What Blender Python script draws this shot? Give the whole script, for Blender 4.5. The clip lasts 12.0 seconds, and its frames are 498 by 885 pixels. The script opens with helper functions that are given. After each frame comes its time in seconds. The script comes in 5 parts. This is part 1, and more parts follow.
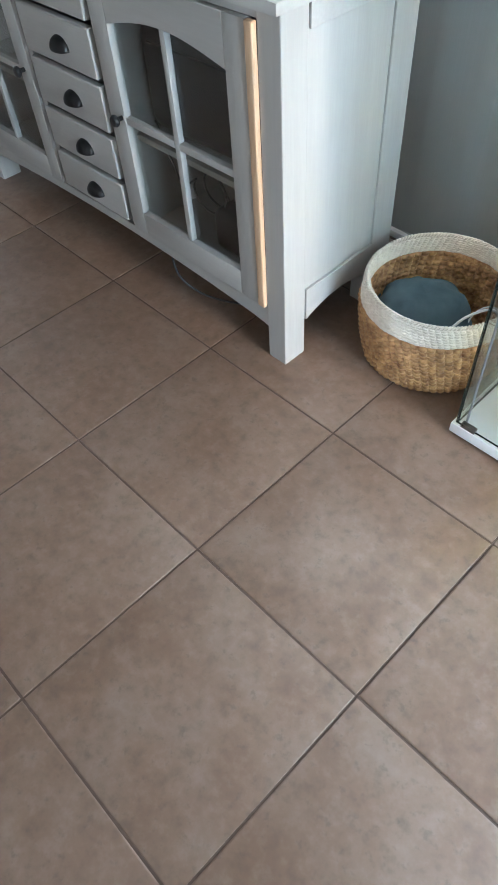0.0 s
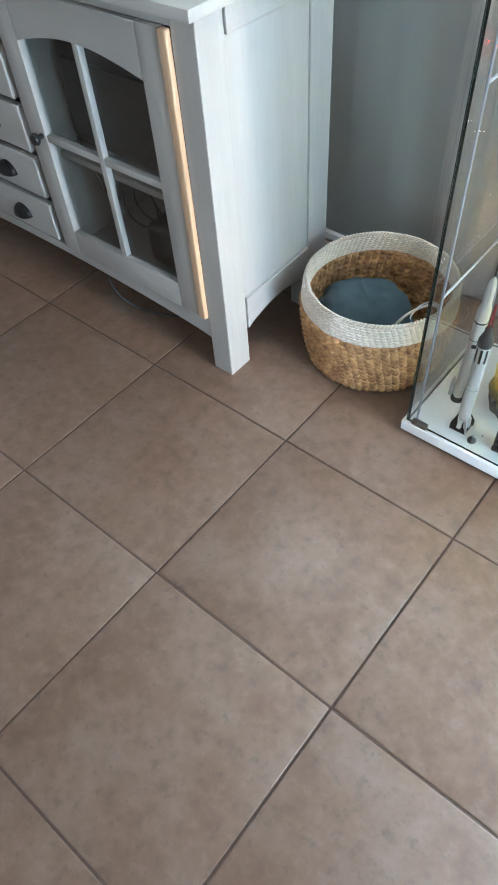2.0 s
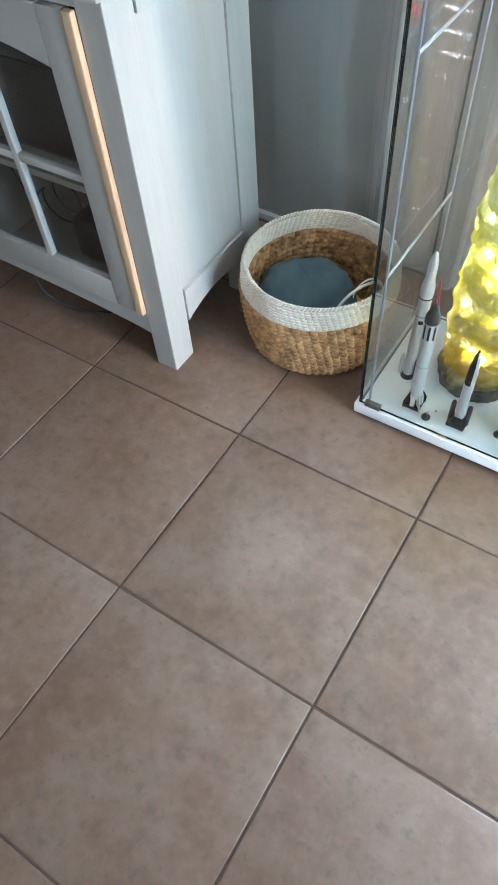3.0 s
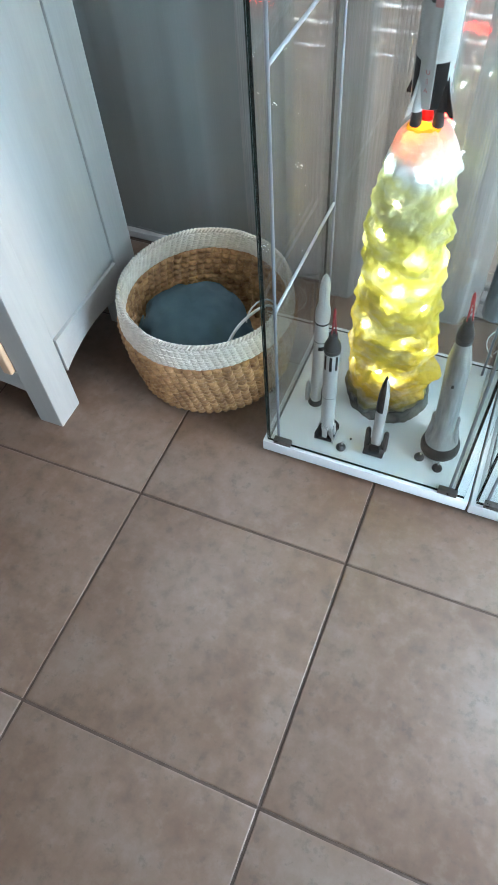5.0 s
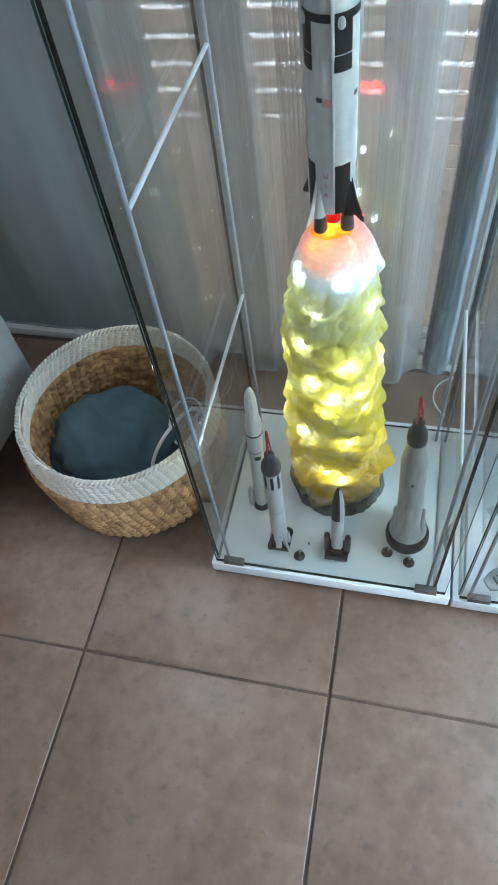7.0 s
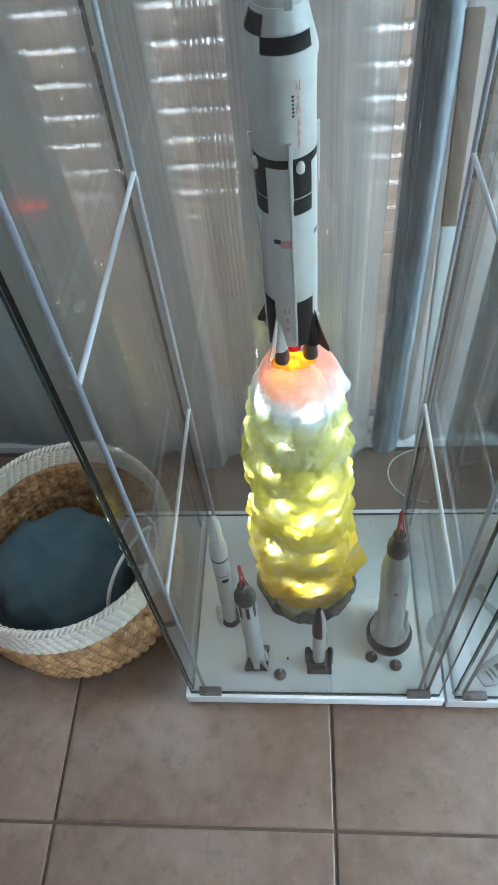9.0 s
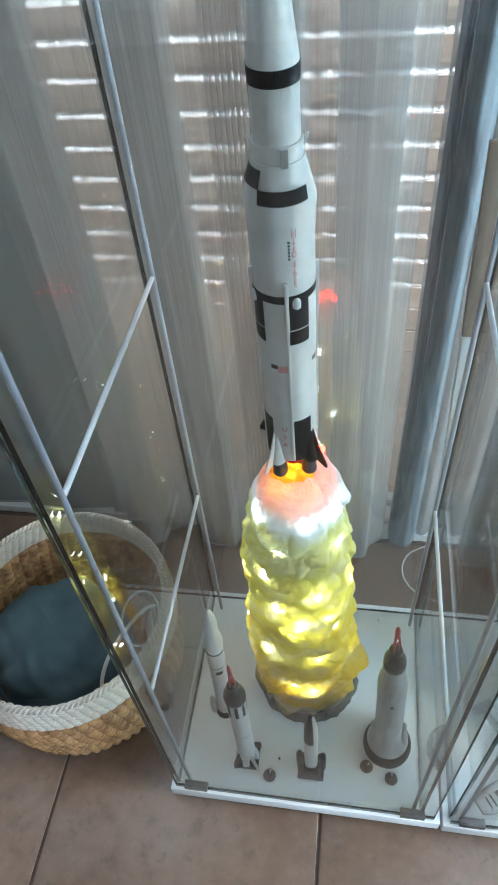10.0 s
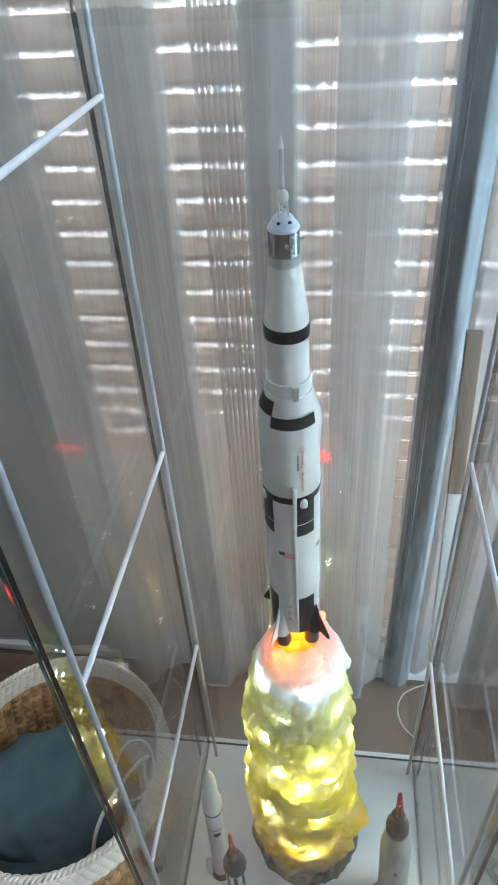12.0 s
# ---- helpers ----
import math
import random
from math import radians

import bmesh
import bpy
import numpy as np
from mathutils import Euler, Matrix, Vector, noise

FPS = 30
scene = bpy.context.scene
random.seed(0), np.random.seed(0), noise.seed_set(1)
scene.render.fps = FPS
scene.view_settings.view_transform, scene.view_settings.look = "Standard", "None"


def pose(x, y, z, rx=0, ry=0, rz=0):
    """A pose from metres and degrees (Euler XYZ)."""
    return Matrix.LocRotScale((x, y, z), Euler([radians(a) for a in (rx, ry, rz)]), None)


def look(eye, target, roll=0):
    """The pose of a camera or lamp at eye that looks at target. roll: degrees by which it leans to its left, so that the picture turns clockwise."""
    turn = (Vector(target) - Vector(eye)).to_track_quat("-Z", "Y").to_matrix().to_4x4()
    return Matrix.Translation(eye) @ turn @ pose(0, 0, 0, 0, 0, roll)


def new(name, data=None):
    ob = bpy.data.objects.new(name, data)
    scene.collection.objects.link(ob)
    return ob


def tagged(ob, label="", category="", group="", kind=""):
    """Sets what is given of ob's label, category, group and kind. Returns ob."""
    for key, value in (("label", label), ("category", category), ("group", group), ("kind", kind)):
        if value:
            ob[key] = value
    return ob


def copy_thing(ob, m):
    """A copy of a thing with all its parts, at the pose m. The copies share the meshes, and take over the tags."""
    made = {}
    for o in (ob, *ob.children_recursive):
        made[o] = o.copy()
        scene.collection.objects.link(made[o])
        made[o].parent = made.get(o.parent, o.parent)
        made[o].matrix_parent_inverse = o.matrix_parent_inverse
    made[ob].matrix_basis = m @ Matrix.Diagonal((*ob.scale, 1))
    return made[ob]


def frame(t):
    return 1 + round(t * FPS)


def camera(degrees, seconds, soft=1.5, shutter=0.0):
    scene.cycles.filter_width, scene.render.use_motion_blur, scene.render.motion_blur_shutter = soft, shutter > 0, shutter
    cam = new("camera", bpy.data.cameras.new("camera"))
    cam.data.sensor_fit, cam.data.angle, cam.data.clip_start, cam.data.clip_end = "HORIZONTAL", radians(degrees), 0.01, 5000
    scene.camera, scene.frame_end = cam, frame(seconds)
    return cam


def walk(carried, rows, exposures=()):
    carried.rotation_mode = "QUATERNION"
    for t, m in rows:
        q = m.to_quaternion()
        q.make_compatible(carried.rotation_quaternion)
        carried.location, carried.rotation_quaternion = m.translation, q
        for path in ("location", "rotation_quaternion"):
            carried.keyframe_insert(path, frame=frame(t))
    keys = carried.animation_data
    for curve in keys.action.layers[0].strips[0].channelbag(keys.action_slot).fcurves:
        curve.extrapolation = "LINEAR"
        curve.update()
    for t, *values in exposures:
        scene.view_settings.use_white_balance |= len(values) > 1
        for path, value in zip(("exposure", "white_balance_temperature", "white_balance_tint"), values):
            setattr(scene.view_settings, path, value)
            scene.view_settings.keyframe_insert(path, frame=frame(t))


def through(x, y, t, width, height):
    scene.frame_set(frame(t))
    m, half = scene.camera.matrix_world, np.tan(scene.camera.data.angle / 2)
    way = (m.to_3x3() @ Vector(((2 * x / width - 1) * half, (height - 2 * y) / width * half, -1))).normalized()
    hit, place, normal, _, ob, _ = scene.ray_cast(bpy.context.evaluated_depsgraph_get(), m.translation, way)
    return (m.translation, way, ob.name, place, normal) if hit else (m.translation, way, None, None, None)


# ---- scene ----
cam = camera(41.0, 12.0)
PATH = [
    (0, (0.648, -0.831, 1.276), (-0.303, -0.015, -0.283), -4.9),
    (0.5, (0.654, -0.835, 1.274), (-0.291, 0.027, -0.264), -4.1),
    (1, (0.657, -0.831, 1.272), (-0.255, 0.067, -0.265), -4.0),
    (1.5, (0.658, -0.823, 1.267), (-0.234, 0.086, -0.275), -4.8),
    (2, (0.639, -0.8, 1.258), (-0.232, 0.114, -0.292), -5.3),
    (2.5, (0.615, -0.775, 1.244), (-0.208, 0.136, -0.335), -5.5),
    (3, (0.589, -0.756, 1.249), (-0.124, 0.203, -0.354), -5.3),
    (3.2, (0.565, -0.74, 1.263), (-0.098, 0.223, -0.36), -4.6),
    (4.8, (0.546, -0.595, 1.201), (0.004, 0.438, -0.424), -5.8),
    (5, (0.545, -0.548, 1.201), (0.026, 0.473, -0.439), -5.5),
    (5.5, (0.559, -0.472, 1.193), (0.031, 0.559, -0.437), -5.8),
    (6, (0.548, -0.403, 1.194), (0.014, 0.629, -0.434), -10.0),
    (6.5, (0.52, -0.344, 1.185), (0.049, 0.712, -0.447), -10.7),
    (7, (0.489, -0.283, 1.186), (0.101, 0.791, -0.456), -10.0),
    (7.2, (0.462, -0.252, 1.184), (0.146, 0.835, -0.464), -8.9),
    (8.8, (0.422, -0.17, 1.193), (0.222, 1.035, -0.39), -8.1),
    (9, (0.417, -0.15, 1.195), (0.244, 1.059, -0.388), -7.5),
    (9.5, (0.443, -0.122, 1.207), (0.271, 1.127, -0.346), -6.0),
    (10, (0.461, -0.1, 1.228), (0.17, 1.221, -0.244), -6.1),
    (10.5, (0.459, -0.083, 1.259), (0.12, 1.316, -0.129), -6.4),
    (11, (0.457, -0.081, 1.281), (0.152, 1.36, -0.073), -6.4),
    (11.5, (0.449, -0.087, 1.299), (0.184, 1.408, -0.003), -4.6),
    (12, (0.441, -0.085, 1.318), (0.185, 1.455, 0.067), -4.0),
]
walk(cam, [(t, look(eye, target, roll)) for t, eye, target, roll in PATH], ((0.0, 0.88, 5760, 5), (3.0, 0.84, 5620, 3), (5.0, 0.68, 5420, 2), (7.0, 0.40, 5340, 2), (9.5, 0.34, 5480, 2), (11.0, 0.46, 5660, 5), (12.0, 0.52, 5720, 7)))

# ---- world, daylight and lamps ----
world = bpy.data.worlds.new("world")
scene.world = world
world.use_nodes = True
wn = world.node_tree.nodes
sky = wn.new("ShaderNodeTexSky")
sky.sky_type, sky.sun_disc = "NISHITA", False
sky.sun_elevation, sky.sun_rotation = radians(35), radians(120)
wn["Background"].inputs["Strength"].default_value = 0.08
world.node_tree.links.new(sky.outputs[0], wn["Background"].inputs["Color"])


def area_lamp(name, m, sx, sy, watts, color, spread=180):
    lamp = bpy.data.lights.new(name, "AREA")
    lamp.spread = radians(spread)
    lamp.shape, lamp.size, lamp.size_y, lamp.energy, lamp.color = "RECTANGLE", sx, sy, watts, color
    ob = new(name, lamp)
    ob.matrix_world = m
    return ob


# Cool daylight through the open doorway beside the shutter.
area_lamp("door_light_north", look((1.72, 0.79, 1.12), (-0.25, 0.2, 0.35)), 0.72, 1.9, 24, (0.66, 0.85, 1.0))
# Added fill lamps with no window seen: warm east and south, cool southeast.
area_lamp("window_light_east", look((2.6, 0.0, 1.15), (-0.25, 0.25, 0.3)), 0.30, 1.2, 5.0, (1.0, 0.78, 0.60), 60)
area_lamp("window_light_southeast", look((2.64, -0.40, 0.95), (0.3, 0.7, 0.55)), 0.7, 1.3, 14, (0.70, 0.87, 1.0), 75)
area_lamp("window_light_south", look((-0.3, -3.5, 1.5), (-0.6, 0, 0.3)), 1.7, 1.2, 7.0, (1.0, 0.86, 0.72))
area_lamp("door_light_top", look((0.0, 0.842, 1.98), (0.0, -0.3, 0.0)), 2.44, 0.62, 16, (1.0, 0.965, 0.93))

# ---- materials ----


def material(name):
    m = bpy.data.materials.new(name)
    m.use_nodes = True
    return m, m.node_tree.nodes, m.node_tree.links, m.node_tree.nodes["Principled BSDF"]


def ramp(nodes, stops):
    r = nodes.new("ShaderNodeValToRGB")
    e = r.color_ramp.elements
    while len(e) < len(stops):
        e.new(0.5)
    for k, (p, c) in enumerate(stops):
        e[k].position, e[k].color = p, (*c, 1)
    return r


def coords(nodes, links, scale):
    tc, mp = nodes.new("ShaderNodeTexCoord"), nodes.new("ShaderNodeMapping")
    mp.inputs["Scale"].default_value = scale
    links.new(tc.outputs["Object"], mp.inputs["Vector"])
    return mp.outputs["Vector"]


def noise_tex(nodes, links, scale, detail=5.0, stretch=(1, 1, 1), rough=0.55):
    n = nodes.new("ShaderNodeTexNoise")
    n.inputs["Scale"].default_value, n.inputs["Detail"].default_value, n.inputs["Roughness"].default_value = scale, detail, rough
    links.new(coords(nodes, links, stretch), n.inputs["Vector"])
    return n.outputs["Fac"]


def mixed(nodes, links, fac, a, b, mode="MIX"):
    n = nodes.new("ShaderNodeMix")
    n.data_type, n.blend_type = "RGBA", mode
    for sock, v in ((n.inputs[0], fac), (n.inputs[6], a), (n.inputs[7], b)):
        if hasattr(v, "links"):
            links.new(v, sock)
        elif isinstance(v, tuple):
            sock.default_value = (*v, 1)
        else:
            sock.default_value = v
    return n.outputs[2]


def surface(name, a, b, rough=0.5, metal=0.0, scale=40.0, stretch=(1, 1, 1), bump=0.1, fine=300.0, gloss_var=0.12, coat=0.0, grain=0.16):
    """A surface whose colour runs between a and b in two sizes of noise, with fine relief."""
    m, nodes, links, p = material(name)
    big = noise_tex(nodes, links, scale, 5, stretch)
    small = noise_tex(nodes, links, fine, 3, stretch)
    r = ramp(nodes, ((0.3, a), (0.7, b)))
    links.new(big, r.inputs[0])
    col = mixed(nodes, links, grain, r.outputs[0], small, "OVERLAY")
    links.new(col, p.inputs["Base Color"])
    mr = nodes.new("ShaderNodeMapRange")
    mr.inputs[3].default_value, mr.inputs[4].default_value = rough - gloss_var, rough + gloss_var
    links.new(big, mr.inputs[0])
    links.new(mr.outputs[0], p.inputs["Roughness"])
    p.inputs["Metallic"].default_value = metal
    p.inputs["Coat Weight"].default_value = coat
    if bump:
        bn = nodes.new("ShaderNodeBump")
        bn.inputs["Strength"].default_value, bn.inputs["Distance"].default_value = bump, 0.002
        links.new(small, bn.inputs["Height"])
        links.new(bn.outputs[0], p.inputs["Normal"])
    return m


def tile_material():
    m, nodes, links, p = material("glazed_floor_tile")
    info = nodes.new("ShaderNodeObjectInfo")
    tc, add = nodes.new("ShaderNodeTexCoord"), nodes.new("ShaderNodeVectorMath")
    add.operation = "MULTIPLY_ADD"
    comb = nodes.new("ShaderNodeCombineXYZ")
    for k, mul in enumerate((37.0, 53.0, 19.0)):
        mm = nodes.new("ShaderNodeMath")
        mm.operation = "MULTIPLY"
        mm.inputs[1].default_value = mul
        links.new(info.outputs["Random"], mm.inputs[0])
        links.new(mm.outputs[0], comb.inputs[k])
    add.inputs[1].default_value = (1, 1, 1)
    links.new(tc.outputs["Object"], add.inputs[0])
    links.new(comb.outputs[0], add.inputs[2])

    def n(scale, detail, rough=0.6, dist=0.0):
        t = nodes.new("ShaderNodeTexNoise")
        t.inputs["Scale"].default_value, t.inputs["Detail"].default_value = scale, detail
        t.inputs["Roughness"].default_value, t.inputs["Distortion"].default_value = rough, dist
        links.new(add.outputs[0], t.inputs["Vector"])
        return t.outputs["Fac"]

    cloud, blot, grit = n(6, 5, 0.6, 0.2), n(30, 7, 0.62, 0.0), n(52, 8, 0.66)
    base = ramp(nodes, ((0.32, (0.150, 0.087, 0.055)), (0.50, (0.181, 0.113, 0.076)), (0.70, (0.208, 0.145, 0.107))))
    links.new(cloud, base.inputs[0])
    pale = ramp(nodes, ((0.50, (0, 0, 0)), (0.70, (1, 1, 1))))
    links.new(blot, pale.inputs[0])
    dark = ramp(nodes, ((0.31, (1, 1, 1)), (0.47, (0, 0, 0))))
    links.new(blot, dark.inputs[0])
    half = nodes.new("ShaderNodeMath")
    half.operation, half.inputs[1].default_value = "MULTIPLY", 0.42
    links.new(pale.outputs[0], half.inputs[0])
    half2 = nodes.new("ShaderNodeMath")
    half2.operation, half2.inputs[1].default_value = "MULTIPLY", 0.62
    links.new(dark.outputs[0], half2.inputs[0])
    c = mixed(nodes, links, half.outputs[0], base.outputs[0], (0.260, 0.205, 0.170))
    c = mixed(nodes, links, half2.outputs[0], c, (0.108, 0.068, 0.046))
    speck = ramp(nodes, ((0.57, (0, 0, 0)), (0.68, (0.5, 0.5, 0.5))))
    links.new(grit, speck.inputs[0])
    c = mixed(nodes, links, speck.outputs[0], c, (0.085, 0.060, 0.046))
    links.new(c, p.inputs["Base Color"])
    mr = nodes.new("ShaderNodeMapRange")
    mr.inputs[3].default_value, mr.inputs[4].default_value = 0.27, 0.42
    p.inputs["Specular IOR Level"].default_value = 0.9
    links.new(blot, mr.inputs[0])
    links.new(mr.outputs[0], p.inputs["Roughness"])
    bn = nodes.new("ShaderNodeBump")
    bn.inputs["Strength"].default_value, bn.inputs["Distance"].default_value = 0.14, 0.0015
    links.new(blot, bn.inputs["Height"])
    links.new(bn.outputs[0], p.inputs["Normal"])
    return m


def glass_material():
    """Thin clear pane: light goes through, and the Fresnel share is mirrored."""
    m, nodes, links, p = material("clear_glass")
    nodes.remove(p)
    tr, gl, lw, mx = (nodes.new("ShaderNode" + k) for k in ("BsdfTransparent", "BsdfGlossy", "LayerWeight", "MixShader"))
    lw.inputs["Blend"].default_value = 0.5
    fifth, fr = nodes.new("ShaderNodeMath"), nodes.new("ShaderNodeMath")
    fifth.operation, fifth.inputs[1].default_value = "POWER", 5.0
    fr.operation, fr.inputs[1].default_value, fr.inputs[2].default_value = "MULTIPLY_ADD", 0.94, 0.055
    links.new(lw.outputs["Facing"], fifth.inputs[0])
    links.new(fifth.outputs[0], fr.inputs[0])
    tr.inputs["Color"].default_value = (0.982, 0.997, 0.990, 1)
    gl.inputs["Roughness"].default_value = 0.015
    links.new(fr.outputs[0], mx.inputs[0])
    links.new(tr.outputs[0], mx.inputs[1])
    links.new(gl.outputs[0], mx.inputs[2])
    links.new(mx.outputs[0], nodes["Material Output"].inputs["Surface"])
    return m


def sheer_material(name, col, see, lace=1.0, streak=0.86, through=0.55):
    """Woven curtain cloth: part open weave, part scattering thread, streaked along its height."""
    m, nodes, links, p = material(name)
    nodes.remove(p)
    thread = noise_tex(nodes, links, 1.0, 4, (430, 90, 2.5), 0.75)
    band = noise_tex(nodes, links, 1.0, 2, (46, 20, 0.3))
    r = ramp(nodes, ((0.38, tuple(c * streak for c in col)), (0.64, col)))
    links.new(thread, r.inputs[0])
    di, tl, tr = (nodes.new("ShaderNode" + k) for k in ("BsdfDiffuse", "BsdfTranslucent", "BsdfTransparent"))
    links.new(r.outputs[0], di.inputs[0])
    links.new(r.outputs[0], tl.inputs[0])
    a, b = nodes.new("ShaderNodeMixShader"), nodes.new("ShaderNodeMixShader")
    a.inputs[0].default_value = through
    links.new(di.outputs[0], a.inputs[1])
    links.new(tl.outputs[0], a.inputs[2])
    soft = nodes.new("ShaderNodeMath")
    soft.operation, soft.inputs[1].default_value = "MULTIPLY_ADD", 0.25
    links.new(band, soft.inputs[0])
    links.new(thread, soft.inputs[2])
    mr = nodes.new("ShaderNodeMapRange")
    mr.inputs[1].default_value, mr.inputs[2].default_value = 0.45, 0.80
    mr.inputs[3].default_value, mr.inputs[4].default_value = max(0.0, see - 0.3 * lace * see), see + 0.25 * lace * see
    links.new(soft.outputs[0], mr.inputs[0])
    links.new(mr.outputs[0], b.inputs[0])
    links.new(a.outputs[0], b.inputs[1])
    links.new(tr.outputs[0], b.inputs[2])
    links.new(b.outputs[0], nodes["Material Output"].inputs["Surface"])
    return m


def slat_material():
    """Hollow beige plastic that lets a little daylight through."""
    m = surface("beige_shutter_slat", (0.60, 0.51, 0.46), (0.66, 0.57, 0.52), 0.6, scale=12, bump=0.08)
    nodes, links = m.node_tree.nodes, m.node_tree.links
    tl, mx = nodes.new("ShaderNodeBsdfTranslucent"), nodes.new("ShaderNodeMixShader")
    tl.inputs[0].default_value = (0.75, 0.66, 0.58, 1)
    mx.inputs[0].default_value = 0.22
    links.new(nodes["Principled BSDF"].outputs[0], mx.inputs[1])
    links.new(tl.outputs[0], mx.inputs[2])
    links.new(mx.outputs[0], nodes["Material Output"].inputs["Surface"])
    return m


def slot_material():
    """Beige strip pierced by fine upright slots that widen downwards."""
    m, nodes, links, p = material("pierced_shutter_strip")
    p.inputs["Base Color"].default_value = (0.62, 0.51, 0.44, 1)
    p.inputs["Roughness"].default_value = 0.6
    teeth = noise_tex(nodes, links, 1.0, 3, (300, 1, 3), 0.7)
    tc, sep = nodes.new("ShaderNodeTexCoord"), nodes.new("ShaderNodeSeparateXYZ")
    links.new(tc.outputs["Object"], sep.inputs[0])
    down = nodes.new("ShaderNodeMapRange")
    down.inputs[1].default_value, down.inputs[2].default_value, down.inputs[3].default_value, down.inputs[4].default_value = 0.0, 0.0155, 0.42, -0.30
    links.new(sep.outputs[2], down.inputs[0])
    add, hole = nodes.new("ShaderNodeMath"), nodes.new("ShaderNodeMapRange")
    add.operation, add.inputs[1].default_value = "MULTIPLY_ADD", 1.7
    links.new(teeth, add.inputs[0])
    links.new(down.outputs[0], add.inputs[2])
    hole.inputs[1].default_value, hole.inputs[2].default_value, hole.inputs[3].default_value, hole.inputs[4].default_value = 0.76, 1.30, 0.0, 0.57
    links.new(add.outputs[0], hole.inputs[0])
    tr, mx = nodes.new("ShaderNodeBsdfTransparent"), nodes.new("ShaderNodeMixShader")
    links.new(hole.outputs[0], mx.inputs[0])
    links.new(p.outputs[0], mx.inputs[1])
    links.new(tr.outputs[0], mx.inputs[2])
    links.new(mx.outputs[0], nodes["Material Output"].inputs["Surface"])
    return m


def glow(name, color, strength):
    m, nodes, links, p = material(name)
    p.inputs["Base Color"].default_value = (*color, 1)
    p.inputs["Emission Color"].default_value = (*color, 1)
    p.inputs["Emission Strength"].default_value = strength
    return m


def plume_material():
    """Dyed translucent wadding: yellow below, cream, white, then pink and orange under the engines."""
    m, nodes, links, p = material("dyed_wadding")
    nodes.remove(p)
    tc, sep = nodes.new("ShaderNodeTexCoord"), nodes.new("ShaderNodeSeparateXYZ")
    links.new(tc.outputs["Object"], sep.inputs[0])
    n = noise_tex(nodes, links, 22, 6)
    mm = nodes.new("ShaderNodeMath")
    mm.operation, mm.inputs[1].default_value = "MULTIPLY_ADD", 0.05
    links.new(n, mm.inputs[0])
    links.new(sep.outputs[2], mm.inputs[2])
    mr = nodes.new("ShaderNodeMapRange")
    mr.inputs[1].default_value, mr.inputs[2].default_value = -0.014, 0.666
    links.new(mm.outputs[0], mr.inputs[0])
    r = ramp(nodes, ((0.085, (0.085, 0.09, 0.08)), (0.13, (0.40, 0.32, 0.05)), (0.18, (0.86, 0.54, 0.0)), (0.28, (0.88, 0.62, 0.004)), (0.48, (0.84, 0.66, 0.03)),
                     (0.72, (0.80, 0.70, 0.08)), (0.875, (0.80, 0.77, 0.28)), (0.905, (0.84, 0.90, 0.90)), (0.938, (0.90, 0.92, 0.94)), (0.950, (0.96, 0.76, 0.76)), (0.99, (0.97, 0.54, 0.46))))
    links.new(mr.outputs[0], r.inputs[0])
    di, tl, gl = (nodes.new("ShaderNode" + k) for k in ("BsdfDiffuse", "BsdfTranslucent", "BsdfGlossy"))
    bn = nodes.new("ShaderNodeBump")
    bn.inputs["Strength"].default_value, bn.inputs["Distance"].default_value = 1.0, 0.006
    links.new(noise_tex(nodes, links, 70, 8, (1, 1, 1.8), 0.62), bn.inputs["Height"])
    for sh in (di, tl, gl):
        links.new(bn.outputs[0], sh.inputs["Normal"])
    gl.inputs["Roughness"].default_value = 0.28
    fibre = ramp(nodes, ((0.46, (0.0, 0.0, 0.0)), (0.70, (0.42, 0.42, 0.42))))
    links.new(noise_tex(nodes, links, 16, 6, (1, 1, 2.2), 0.65), fibre.inputs[0])
    dyed = mixed(nodes, links, fibre.outputs[0], r.outputs[0], (0.86, 0.87, 0.84))
    links.new(mixed(nodes, links, 0.10, dyed, (0.05, 0.05, 0.04)), di.inputs[0])
    links.new(mixed(nodes, links, 0.03, dyed, (0.95, 0.95, 0.92)), tl.inputs[0])
    a, b = nodes.new("ShaderNodeMixShader"), nodes.new("ShaderNodeMixShader")
    a.inputs[0].default_value, b.inputs[0].default_value = 0.47, 0.06
    links.new(di.outputs[0], a.inputs[1])
    links.new(tl.outputs[0], a.inputs[2])
    links.new(a.outputs[0], b.inputs[1])
    links.new(gl.outputs[0], b.inputs[2])
    links.new(b.outputs[0], nodes["Material Output"].inputs["Surface"])
    return m


TILE = tile_material()
GROUT = surface("cement_grout", (0.086, 0.059, 0.046), (0.122, 0.087, 0.068), 0.85, scale=60, bump=0.4)
PLASTER = surface("painted_plaster", (0.60, 0.60, 0.60), (0.66, 0.66, 0.66), 0.85, scale=3, bump=0.15)
CEILING = surface("white_ceiling_paint", (0.62, 0.61, 0.58), (0.68, 0.67, 0.64), 0.9, scale=3, bump=0.1)
WHITEWASH = surface("whitewashed_pine", (0.350, 0.340, 0.320), (0.388, 0.378, 0.358), 0.55, scale=1.0, stretch=(22, 22, 1.6), bump=0.12, fine=6.0, grain=0.07)
WHITEWASH_H = surface("whitewashed_pine_across", (0.350, 0.340, 0.320), (0.388, 0.378, 0.358), 0.55, scale=1.0, stretch=(1.6, 22, 22), bump=0.12, fine=6.0, grain=0.07)
PINE = surface("bare_pine", (0.52, 0.35, 0.215), (0.62, 0.44, 0.285), 0.5, scale=1.0, stretch=(60, 60, 3), bump=0.2, fine=5.0)
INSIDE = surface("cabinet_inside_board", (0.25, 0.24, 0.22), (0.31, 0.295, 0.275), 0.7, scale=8)
